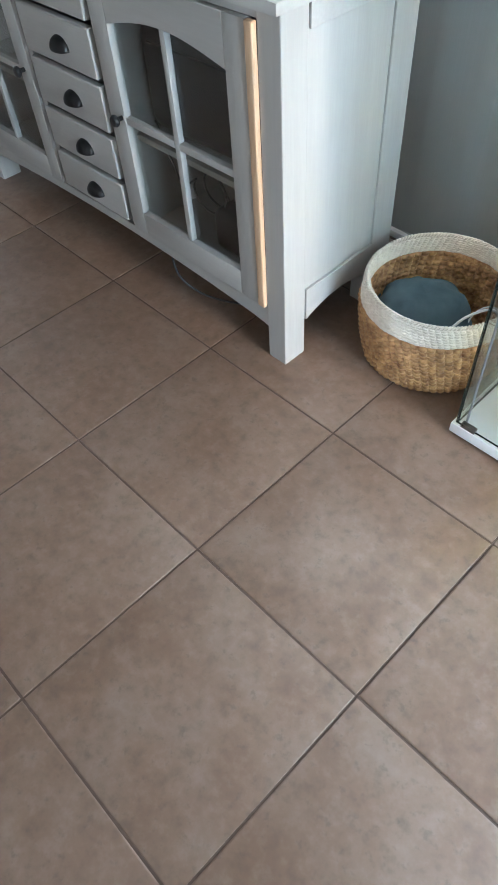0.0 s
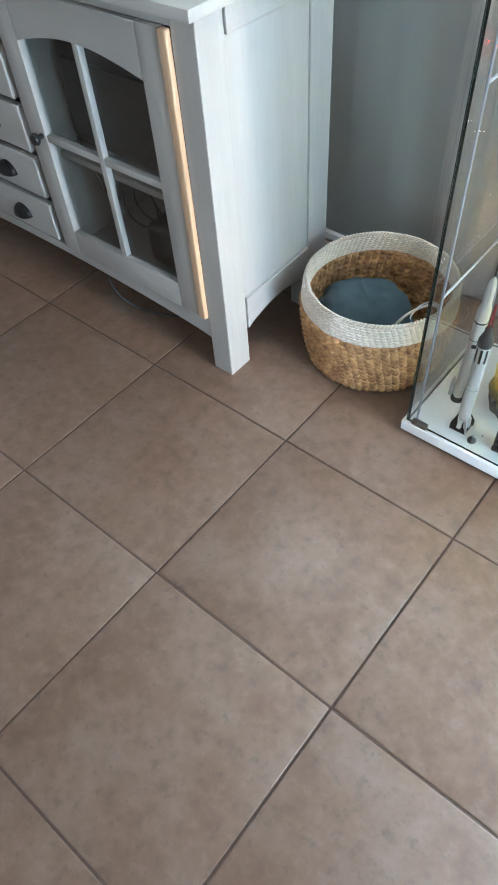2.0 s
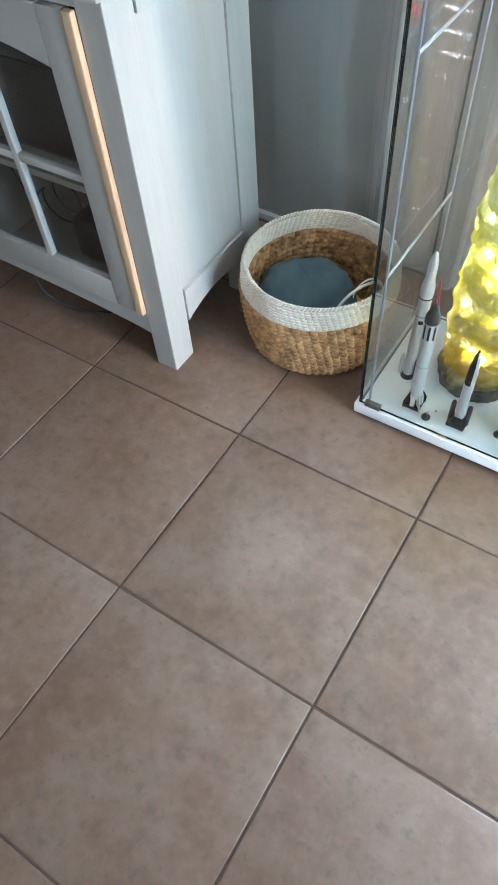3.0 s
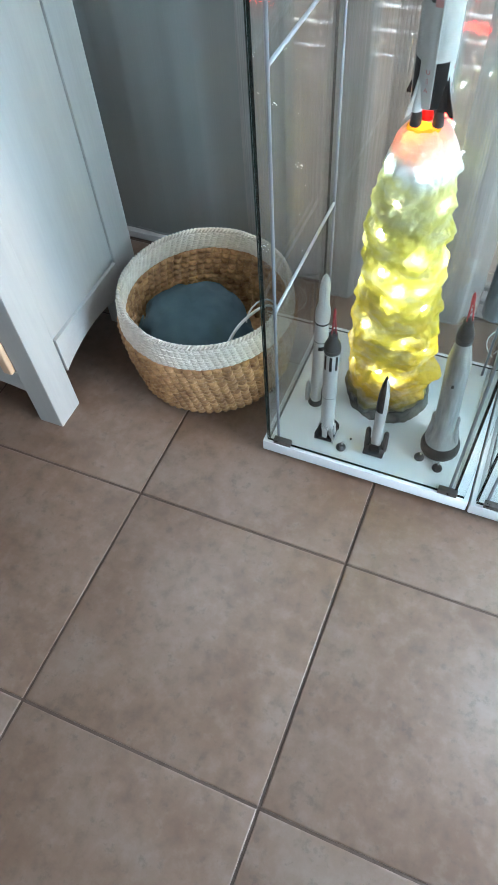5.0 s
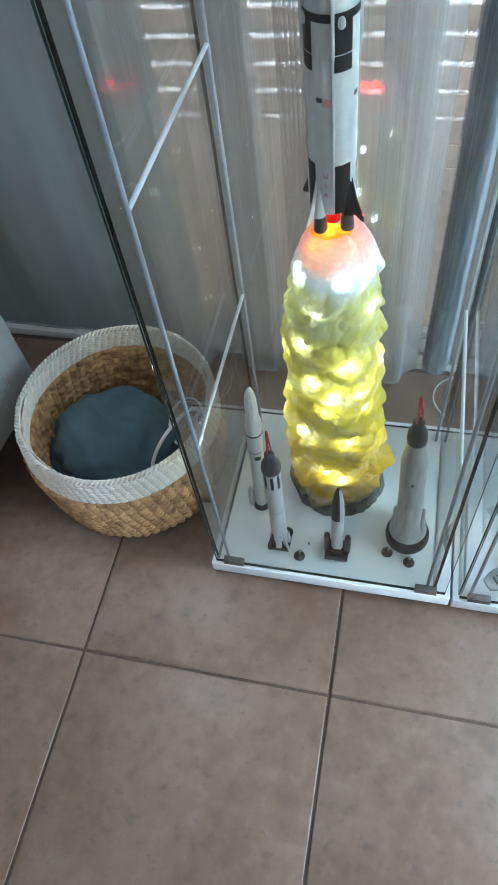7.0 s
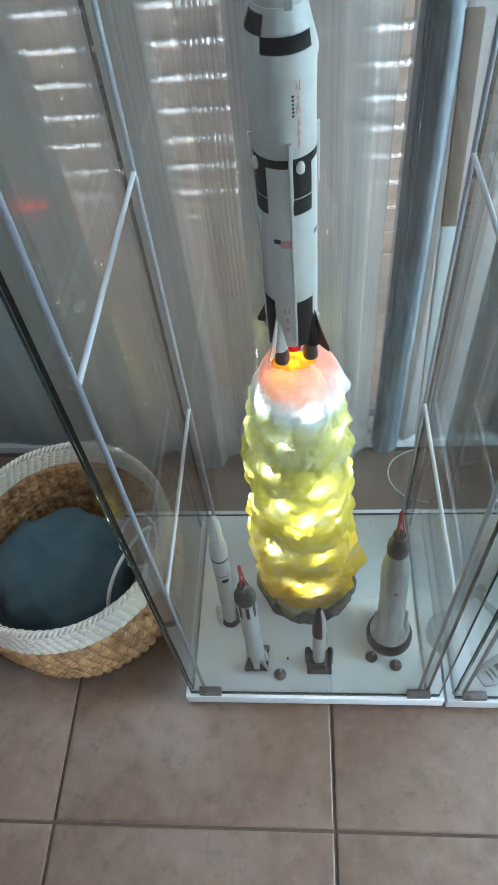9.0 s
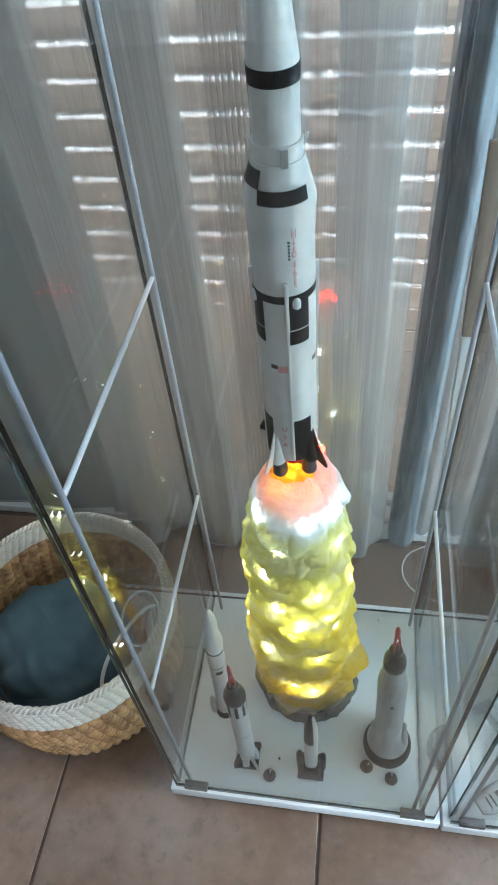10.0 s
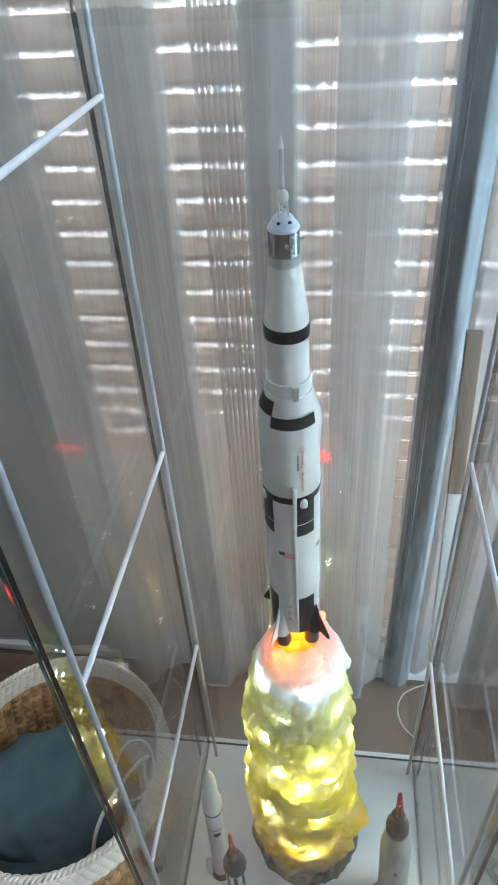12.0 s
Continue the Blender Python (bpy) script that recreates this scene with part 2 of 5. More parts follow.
IRON = surface("black_cast_iron", (0.008, 0.008, 0.009), (0.018, 0.018, 0.02), 0.4, 0.0, scale=90, bump=0.2)
BLACK = surface("black_plastic", (0.012, 0.012, 0.013), (0.028, 0.028, 0.03), 0.45, scale=70, bump=0.08)
WHITE = surface("white_laminate", (0.84, 0.855, 0.865), (0.88, 0.895, 0.905), 0.38, scale=14, bump=0.03)
MODEL_WHITE = surface("white_model_paint", (0.48, 0.465, 0.455), (0.56, 0.545, 0.535), 0.36, scale=50, bump=0.06)
MODEL_BLACK = surface("black_model_paint", (0.004, 0.004, 0.005), (0.009, 0.009, 0.010), 0.4, scale=60, bump=0.05)
MODEL_BLACK.node_tree.nodes["Principled BSDF"].inputs["Specular IOR Level"].default_value = 0.2
MODEL_GREY = surface("dark_grey_model_paint", (0.020, 0.019, 0.019), (0.050, 0.048, 0.048), 0.45, scale=120, bump=0.15)
MODEL_SILVER = surface("dull_silver_model_paint", (0.26, 0.26, 0.26), (0.45, 0.45, 0.44), 0.33, 0.4, scale=1.0, stretch=(90, 90, 14), bump=0.05, fine=4.0, grain=0.06)
MODEL_RED = surface("red_model_paint", (0.24, 0.018, 0.024), (0.36, 0.032, 0.040), 0.4, scale=90, bump=0.1)
CHROME = surface("bright_foil", (0.34, 0.33, 0.33), (0.52, 0.49, 0.47), 0.22, 1.0, scale=70, bump=0.03, gloss_var=0.06)
CAPSULE = surface("pale_blue_capsule_paint", (0.42, 0.47, 0.58), (0.52, 0.57, 0.68), 0.3, scale=60, bump=0.05)
STEEL = surface("brushed_steel", (0.40, 0.41, 0.43), (0.46, 0.47, 0.49), 0.30, 0.85, scale=60, bump=0.02, gloss_var=0.04)
CLIP = surface("dark_steel_clip", (0.13, 0.12, 0.115), (0.22, 0.20, 0.19), 0.3, 0.8, scale=60, bump=0.03)
POST = surface("grey_lacquered_post", (0.29, 0.30, 0.34), (0.32, 0.33, 0.37), 0.35, 0.2, scale=9, bump=0.0, gloss_var=0.02)
ROD = surface("pale_lacquered_rod", (0.56, 0.57, 0.62), (0.62, 0.63, 0.68), 0.35, 0.1, scale=50, bump=0.03)
GLASS = glass_material()
GLASS_EDGE = surface("green_glass_edge", (0.004, 0.010, 0.009), (0.016, 0.028, 0.025), 0.08, scale=20, bump=0.0, gloss_var=0.03)
SHEER = sheer_material("sheer_curtain_cloth", (0.89, 0.905, 0.91), 0.60, 0.55, 0.92, 0.60)
LINEN = sheer_material("grey_linen_curtain_cloth", (0.32, 0.350, 0.352), 0.0, 0.6, 0.97, 0.25)
DENIM = surface("blue_grey_curtain_cloth", (0.17, 0.192, 0.22), (0.29, 0.318, 0.35), 0.9, scale=1.0, stretch=(150, 60, 14), bump=0.3, fine=5.0)
SHUTTER = slat_material()
SLOTS = slot_material()
CLEAR = sheer_material("clear_grey_plastic", (0.70, 0.71, 0.74), 0.55, 0.3)
SEAGRASS = surface("woven_water_hyacinth", (0.20, 0.086, 0.030), (0.60, 0.350, 0.150), 0.62, scale=45, bump=0.5, fine=170)
PAPER_CORD = surface("white_paper_cord", (0.64, 0.56, 0.47), (0.78, 0.705, 0.61), 0.8, scale=70, bump=0.4, fine=420)
BLUE_CLOTH = surface("slate_blue_cloth", (0.058, 0.095, 0.115), (0.108, 0.160, 0.186), 0.95, scale=11, bump=0.35, fine=700)
WHITE_CABLE = surface("white_cable_sheath", (0.68, 0.67, 0.65), (0.76, 0.75, 0.73), 0.4, scale=50, bump=0.0)
PLUME = plume_material()
# Orange bulb light on the wadding is put into its colour.
FIRE = sheer_material("orange_glow_wadding", (1.0, 0.62, 0.03), 0.0, 1.0, 0.75, 0.6)
ROCK = surface("scorched_launch_ground", (0.045, 0.05, 0.045), (0.14, 0.14, 0.12), 0.6, scale=45, bump=0.6, fine=160)
SMOKE = surface("white_smoke_wadding", (0.60, 0.63, 0.64), (0.78, 0.80, 0.80), 0.9, scale=30, bump=0.5, fine=150)
LED = glow("white_led", (0.96, 0.98, 1.0), 27.0)
# Red glow on the dark centre bell is put into its colour.
RED_LIT_BELL = sheer_material("bell_in_red_glow", (0.62, 0.03, 0.015), 0.0, 1.0, 0.9, 0.6)
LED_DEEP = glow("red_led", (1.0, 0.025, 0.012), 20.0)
LED_RED = glow("orange_led", (1.0, 0.58, 0.06), 20.0)
DAY = glow("overcast_daylight", (0.95, 0.97, 1.0), 5.4)

# ---- building helpers ----
ORIGIN = {}


def thing(name, loc, label, category, group="", local=False, turn=(0, 0, 0)):
    """An Empty at a thing's base. Its parts are given in world metres, or from the base if local."""
    ob = new(name)
    ob.empty_display_size = 0.05
    ob.matrix_basis = pose(*loc, *turn)
    ORIGIN[ob] = Vector((0, 0, 0)) if local else Vector(loc)
    return tagged(ob, label, category, group)


def part(name, bm, mat, parent=None, label="", smooth=True, mats=()):
    """Links a bmesh as one mesh object under a thing or a part."""
    o = ORIGIN.get(parent, Vector((0, 0, 0)))
    if o.length:
        bmesh.ops.translate(bm, verts=bm.verts, vec=-o)
    bmesh.ops.recalc_face_normals(bm, faces=bm.faces)
    me = bpy.data.meshes.new(name)
    bm.to_mesh(me)
    bm.free()
    me.materials.append(mat)
    for m in mats:
        me.materials.append(m)
    if smooth:
        me.shade_smooth()
        me.set_sharp_from_angle(angle=radians(38))
    ob = new(name, me)
    ob.parent = parent
    ORIGIN[ob] = o
    if label:
        ob["label"] = label
    return ob


def structure(name, bm, mat, label, category, smooth=True, kind="structure"):
    return tagged(part(name, bm, mat, None, smooth=smooth), label, category, kind=kind)


def box(x0, x1, y0, y1, z0, z1, bevel=0.003, bm=None, seg=2):
    bm = bm or bmesh.new()
    m = Matrix.Translation(((x0 + x1) / 2, (y0 + y1) / 2, (z0 + z1) / 2)) @ Matrix.Diagonal((x1 - x0, y1 - y0, z1 - z0, 1))
    vs = bmesh.ops.create_cube(bm, size=1, matrix=m)["verts"]
    if bevel:
        es = list({e for v in vs for e in v.link_edges})
        bmesh.ops.bevel(bm, geom=es, offset=bevel, segments=seg, affect="EDGES", profile=0.6)
    return bm


def lathe(profile, segs=40, cx=0.0, cy=0.0, bm=None, rib=0.0, cap=True, a0=0.0, a1=2 * math.pi, lean=(0, 0)):
    """A turned solid from (radius, height) pairs; rib alternates the radius for corrugation; lean shifts it per metre of height."""
    bm = bm or bmesh.new()
    whole = abs(a1 - a0 - 2 * math.pi) < 1e-6
    rings = []
    for r, z in profile:
        ring = []
        for k in range(segs if whole else segs + 1):
            a = a0 + (a1 - a0) * k / segs
            rr = r + (rib if k % 2 else 0.0)
            ring.append(bm.verts.new((cx + lean[0] * z + rr * math.sin(a), cy + lean[1] * z - rr * math.cos(a), z)))
        rings.append(ring)
    for p, q in zip(rings, rings[1:]):
        n = len(p)
        for k in range(n if whole else n - 1):
            bm.faces.new((p[k], p[(k + 1) % n], q[(k + 1) % n], q[k]))
    if cap and whole:
        for ring in (rings[0], rings[-1]):
            bm.faces.new(ring)
    return bm


def tube(points, r, segs=8, bm=None, taper=1.0):
    bm = bm or bmesh.new()
    pts = [Vector(p) for p in points]
    rings = []
    side = None
    for k, p in enumerate(pts):
        d = (pts[min(k + 1, len(pts) - 1)] - pts[max(k - 1, 0)]).normalized()
        if side is None:
            side = d.orthogonal().normalized()
        side = (side - d * side.dot(d)).normalized()
        up = d.cross(side)
        rr = r * (1 + (taper - 1) * k / max(1, len(pts) - 1))
        rings.append([bm.verts.new(p + rr * (math.cos(2 * math.pi * j / segs) * side + math.sin(2 * math.pi * j / segs) * up)) for j in range(segs)])
    for p, q in zip(rings, rings[1:]):
        for j in range(segs):
            bm.faces.new((p[j], p[(j + 1) % segs], q[(j + 1) % segs], q[j]))
    bm.faces.new(rings[0])
    bm.faces.new(rings[-1])
    return bm


def smooth_line(points, rounds=3):
    pts = [Vector(p) for p in points]
    for _ in range(rounds):
        out = [pts[0]]
        for a, b in zip(pts, pts[1:]):
            out += [a * 0.75 + b * 0.25, a * 0.25 + b * 0.75]
        pts = out + [pts[-1]]
    return pts


def grid_mesh(nu, nv, f, close_u=False):
    """A sheet of nu x nv points f(i, j)."""
    bm = bmesh.new()
    vs = [[bm.verts.new(f(i, j)) for i in range(nu)] for j in range(nv)]
    for j in range(nv - 1):
        for i in range(nu if close_u else nu - 1):
            bm.faces.new((vs[j][i], vs[j][(i + 1) % nu], vs[j + 1][(i + 1) % nu], vs[j + 1][i]))
    return bm


def prism(outline, y0, y1, bevel=0.002):
    """An outline in x and z, given thickness along y."""
    bm = bmesh.new()
    vs = [bm.verts.new((x, y0, z)) for x, z in outline]
    f = bm.faces.new(vs)
    ex = bmesh.ops.extrude_face_region(bm, geom=[f])["geom"]
    bmesh.ops.translate(bm, verts=[v for v in ex if isinstance(v, bmesh.types.BMVert)], vec=(0, y1 - y0, 0))
    bmesh.ops.recalc_face_normals(bm, faces=bm.faces)
    if bevel:
        sharp = [e for e in bm.edges if len(e.link_faces) == 2 and e.calc_face_angle(0) > 0.9]
        bmesh.ops.bevel(bm, geom=sharp, offset=bevel, segments=1, affect="EDGES")
    return bm


def quarter(bm):
    """Turns a prism's outline plane from x-z to y-z."""
    for v in bm.verts:
        x, y, z = v.co
        v.co = (y, x, z)
    return bm


# ---- the room ----
TILE_SIZE, JOINT = 0.45, 0.0052
X0, X1, Y0, Y1, TOP = -2.7, 2.7, -3.6, 0.735, 2.5

floor = structure("floor", box(X0, X1, Y0, Y1 + 0.18, -0.06, -0.0025, 0), GROUT, "dark cement joints under brown square floor tiles", "floor", smooth=False)
structure("ceiling", box(X0, X1, Y0, 1.05, TOP, TOP + 0.1, 0), CEILING, "plain white painted ceiling of the room", "ceiling", smooth=False)
structure("wall_west", box(X0 - 0.1, X0, Y0, 1.05, 0, TOP, 0), PLASTER, "plain off-white plastered room wall", "wall", smooth=False)


def wall_with_hole(name, axis, at, thick, a0, a1, h0, h1, z0, z1, label):
    """A wall of four blocks round one opening, in one mesh."""
    bm = bmesh.new()
    lo, hi = ((Y0, 1.05) if axis == "x" else (X0, X1))
    for u0, u1, w0, w1 in ((lo, a0, 0, TOP), (a1, hi, 0, TOP), (a0, a1, 0, z0), (a0, a1, z1, TOP)):
        if u1 - u0 > 0.001 and w1 - w0 > 0.001:
            if axis == "x":
                box(at, at + thick, u0, u1, w0, w1, 0, bm)
            else:
                box(u0, u1, at, at + thick, w0, w1, 0, bm)
    return structure(name, bm, PLASTER, label, "wall", smooth=False)


# East and south openings are added for the fill lamps; neither is seen.
wall_with_hole("wall_east", "x", X1, 0.1, -0.76, 0.16, 0, 0, 0.28, 1.78, "off-white plastered wall with a wide unseen opening for fill light")
wall_with_hole("wall_south", "y", Y0 - 0.1, 0.1, -1.2, 0.6, 0, 0, 0.85, 2.15, "off-white plastered wall with an unseen opening for fill light")
wall_with_hole("wall_north", "y", 0.82, 0.2, -1.9, 2.12, 0, 0, 0.0, 2.3, "off-white plastered wall round a wide shuttered doorway")

# The wide doorway behind the curtains: sill track, roller shutter of many slats, daylight beyond.
track = structure("window_1", box(-1.9, 1.26, 0.742, 0.90, 0.0, 0.022, 0.003), PLASTER, "white aluminium sill track of the shuttered doorway", "window")
part("bottom_bar", box(-1.9, 1.26, 0.856, 0.874, 0.022, 0.0443, 0.001), SHUTTER, track)
part("track_rail", box(-1.9, 1.26, 0.765, 0.775, 0.022, 0.034, 0.001), STEEL, track)
part("track_rail", box(-1.9, 1.26, 0.815, 0.825, 0.022, 0.034, 0.001), STEEL, track)

PITCH = 0.048
def slat_bm(h):
    n = 7
    bm = bmesh.new()
    rows = []
    for k in range(n):
        u = k / (n - 1)
        rows.append((-0.006 * math.sin(math.pi * u), h * u))
    front = [[bm.verts.new((x, 0.862 + y, z)) for x in (-1.9, 1.26)] for y, z in rows]
    back = [[bm.verts.new((x, 0.872, z)) for x in (-1.9, 1.26)] for y, z in rows]
    for a, b in zip(front, front[1:]):
        bm.faces.new((a[0], a[1], b[1], b[0]))
    for a, b in zip(back, back[1:]):
        bm.faces.new((a[1], a[0], b[0], b[1]))
    bm.faces.new((front[0][1], front[0][0], back[0][0], back[0][1]))
    bm.faces.new((front[-1][0], front[-1][1], back[-1][1], back[-1][0]))
    for s in (0, 1):
        bm.faces.new([f[s] for f in front] + [b[s] for b in reversed(back)])
    return bm


z = 0.0445
while z < 1.62:
    open_part = min(1.0, max(0.0, (z - 0.31) / 0.36))
    gap = 0.0165 * open_part
    s = part("slat", slat_bm(PITCH - gap), SHUTTER, track)
    s.location.z = z
    if open_part > 0.05:
        strip = part("slot_strip", box(-1.9, 1.26, 0.8655, 0.8665, 0.0, gap * 0.97, 0), SLOTS, track, smooth=False)
        strip.location.z = z + PITCH - gap * 0.97
    z += PITCH
tagged(structure("backdrop", box(-2.6, 2.8, 1.30, 1.31, -0.2, 2.9, 0), DAY, "bright overcast daylight outside the doorway", "backdrop", smooth=False), kind="structure")


structure("door_jamb", box(1.26, 1.34, 0.74, 1.0, 0.0, 2.3, 0.003), WHITE, "white jamb between the shuttered and the open doorway", "door frame")


def curtain(name, xs, y, z0, z1, mat, label, category="curtain", hem=0.03, wob=0.006, seed=1, ripple=0.004):
    """A hanging cloth along a folded line of (x, depth) points."""
    pts = [Vector((x, y + d, 0)) for x, d in xs]
    dense = [pts[0]]
    for a, b in zip(pts, pts[1:]):
        k = max(1, int((b - a).length / 0.007))
        dense += [a.lerp(b, (i + 1) / k) for i in range(k)]
    line = smooth_line(dense, 2)
    rows = 44

    def f(i, j):
        u = j / (rows - 1)
        zz = z0 + (z1 - z0) * u
        p = line[i]
        sway = wob * (1 - 0.7 * u)
        return (p.x + sway * noise.noise((p.x * 6, zz * 1.7, seed)), p.y + 1.4 * sway * noise.noise((p.x * 9, zz * 1.3, seed + 7)) + ripple * noise.noise((p.x * 40, zz * 2, seed)), zz + 0.004 * noise.noise((p.x * 11, seed, 0)) * (1 - u))

    cloth = structure(name, grid_mesh(len(line), rows, f), mat, label, category, kind="thing")
    edge = [Vector(f(i, 0)) + Vector((0, 0, hem * 0.12)) for i in range(len(line))]
    part("hem", tube(edge[::2], 0.0028, 6), mat, cloth)
    return cloth


def pleated(x_start, x_end, folds):
    """Line of a curtain whose folds (x0, x1) lie five layers deep, three if a third number is given, or gathered finely if it is -1."""
    pts = [(x_start, 0.02)]
    for a, b, *few in folds:
        if few and few[0] < 0:
            # A stretch gathered into many narrow overlapping folds.
            for k in range(int((b - a) / 0.0072)):
                x = a + 0.0072 * k
                pts += [(x, 0.004), (x + 0.0052, 0.0), (x + 0.0064, -0.004), (x + 0.0020, -0.007), (x + 0.0026, -0.010), (x + 0.0070, -0.004)]
            continue
        if few:
            pts += [(a - 0.004, 0.016), (b, 0.010), (b + 0.003, 0.0), (a + 0.001, -0.020), (a - 0.003, -0.036), ((a + b) / 2, -0.047), (b + 0.001, -0.040), (b + 0.006, -0.012)]
            continue
        pts += [(a - 0.004, 0.016), (b, 0.010), (b + 0.003, 0.004), (a + 0.002, -0.003), (a - 0.002, -0.010), (b - 0.003, -0.016), (b, -0.022), (a + 0.001, -0.029), (a - 0.003, -0.036), ((a + b) / 2, -0.047), (b + 0.001, -0.040), (b + 0.010, -0.012)]
    return pts + [(x_end, 0.01)]


sheer = curtain("sheer_curtain", pleated(-0.055, 0.543, ((0.012, 0.075), (0.157, 0.234), (0.272, 0.324, -1), (0.331, 0.387), (0.433, 0.508, 3))), 0.722, 0.022, 2.46,
                SHEER, "white sheer curtain hanging in soft pleats before the shutter", seed=2)
curtain("linen_curtain", [(-1.95 + 0.13 * k + 0.03 * math.sin(k * 2.1), (0.003 if k % 2 else -0.003) + 0.003 * math.sin(k * 1.3)) for k in range(16)], 0.752, 0.028, 2.46,
        LINEN, "grey linen curtain hanging in shallow folds behind the basket", seed=5, ripple=0.0006, wob=0.012)
blue = curtain("blue_curtain", [(0.558, 0.01), (0.566, -0.006), (0.590, -0.018), (0.604, -0.004), (0.612, 0.02), (0.618, 0.03)], 0.722, 0.026, 2.46, DENIM, "blue-grey opaque curtain edge with a stitched hem", seed=9, wob=0.003)
for off in (0.0045, 0.008, 0.0115):
    part("stitch_line", tube([(0.559 + off + 0.003 * noise.noise((3.4, zz * 1.7, 9)), 0.7215 - off * 0.9, zz) for zz in np.linspace(0.03, 2.4, 46)], 0.0011, 5), DENIM, blue)
curtain("white_curtain", [(0.556 + 0.035 * k, (0.014 if k % 2 else -0.012)) for k in range(20)], 0.757, 0.022, 2.46, sheer_material("white_lining_cloth", (0.52, 0.53, 0.55), 0.36), "white lined curtain hanging beside the blue one", seed=12)
lean = thing("leaning_board", (0.634, 0.694, 0.0), "narrow board, brown above and white below, leaning behind the cabinet", "board")
for nm, z0, z1, y0, m in (("upper_board", 0.600, 0.880, 0.690, surface("brown_veneer", (0.20, 0.14, 0.105), (0.27, 0.20, 0.155), 0.6, scale=1.0, stretch=(60, 60, 4), fine=5.0)), ("lower_board", 0.0, 0.600, 0.688, PLASTER)):
    bm = box(0.6225, 0.644, y0, 0.700, z0, z1, 0.002)
    for v in bm.verts:
        v.co.x -= 0.045 * (v.co.z - 0.45)
    part(nm, bm, m, lean)

# ---- sideboard ----
board = thing("sideboard", (-1.0, 0.3, 0.0), "whitewashed wooden sideboard with glazed doors and drawers", "sideboard")
F = 0.092  # front plane of the frame


def post(x0, x1, y0, y1, taper_x, taper_y):
    bm = box(x0, x1, y0, y1, 0.0, 0.845, 0.003)
    for v in bm.verts:
        if v.co.z < 0.06:
            v.co.x += taper_x
            v.co.y += taper_y
    return bm


for px0, px1, tx in ((-0.310, -0.249, 0.004), (-1.751, -1.694, -0.004)):
    part("leg", post(px0, px1, F, 0.166, 0, 0.0), WHITEWASH, board, smooth=False)
    part("leg", post(px0, px1, 0.428, 0.508, 0, 0.0), WHITEWASH, board, smooth=False)
part("top", box(-1.775, -0.234, 0.066, 0.535, 0.845, 0.868, 0.006), WHITEWASH_H, board)


def side_end(xf, s):
    """The framed end: recessed panel, top rail and arched bottom rail."""
    part("side_panel", box(min(xf - s * 0.024, xf - s * 0.005), max(xf - s * 0.024, xf - s * 0.005), 0.1662, 0.4275, 0.15, 0.845, 0.001), WHITEWASH, board)
    part("side_rail", box(min(xf - s * 0.004, xf + s * 0.003), max(xf - s * 0.004, xf + s * 0.003), 0.1690, 0.4265, 0.797, 0.8445, 0.001), WHITEWASH_H, board)
    n = 14
    arch = [(0.1690 + 0.2575 * k / n, 0.112 + 0.028 * math.sin(math.pi * k / n) ** 0.8) for k in range(n + 1)]
    a, b = sorted((xf - s * 0.018, xf + s * 0.003))
    part("side_rail", quarter(prism(arch + [(0.4265, 0.207), (0.1690, 0.207)], a, b, 0.001)), WHITEWASH_H, board)


side_end(-0.249, 1)
side_end(-1.751, -1)
n = 30
arch = [(-1.694 + 1.388 * k / n, 0.100 + 0.036 * math.sin(math.pi * k / n) ** 0.7) for k in range(n + 1)]
part("bottom_rail", prism(arch + [(-0.306, 0.164), (-1.694, 0.164)], F + 0.002, F + 0.022), WHITEWASH_H, board)
part("top_rail", box(-1.694, -0.306, F + 0.002, F + 0.022, 0.822, 0.8445, 0.002), WHITEWASH_H, board)
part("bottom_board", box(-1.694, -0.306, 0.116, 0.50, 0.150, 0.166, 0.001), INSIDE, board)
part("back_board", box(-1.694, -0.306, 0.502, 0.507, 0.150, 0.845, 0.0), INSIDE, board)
for dx in (-0.853, -1.206):
    part("divider", box(dx - 0.014, dx + 0.014, F + 0.004, 0.50, 0.166, 0.822, 0.002), WHITEWASH, board)
for sx0, sx1 in ((-0.838, -0.307), (-1.693, -1.222)):
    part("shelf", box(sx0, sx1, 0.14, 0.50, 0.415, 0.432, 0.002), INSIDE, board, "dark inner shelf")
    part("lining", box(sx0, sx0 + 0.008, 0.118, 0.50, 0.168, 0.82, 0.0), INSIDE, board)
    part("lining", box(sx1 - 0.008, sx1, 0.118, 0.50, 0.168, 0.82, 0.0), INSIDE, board)


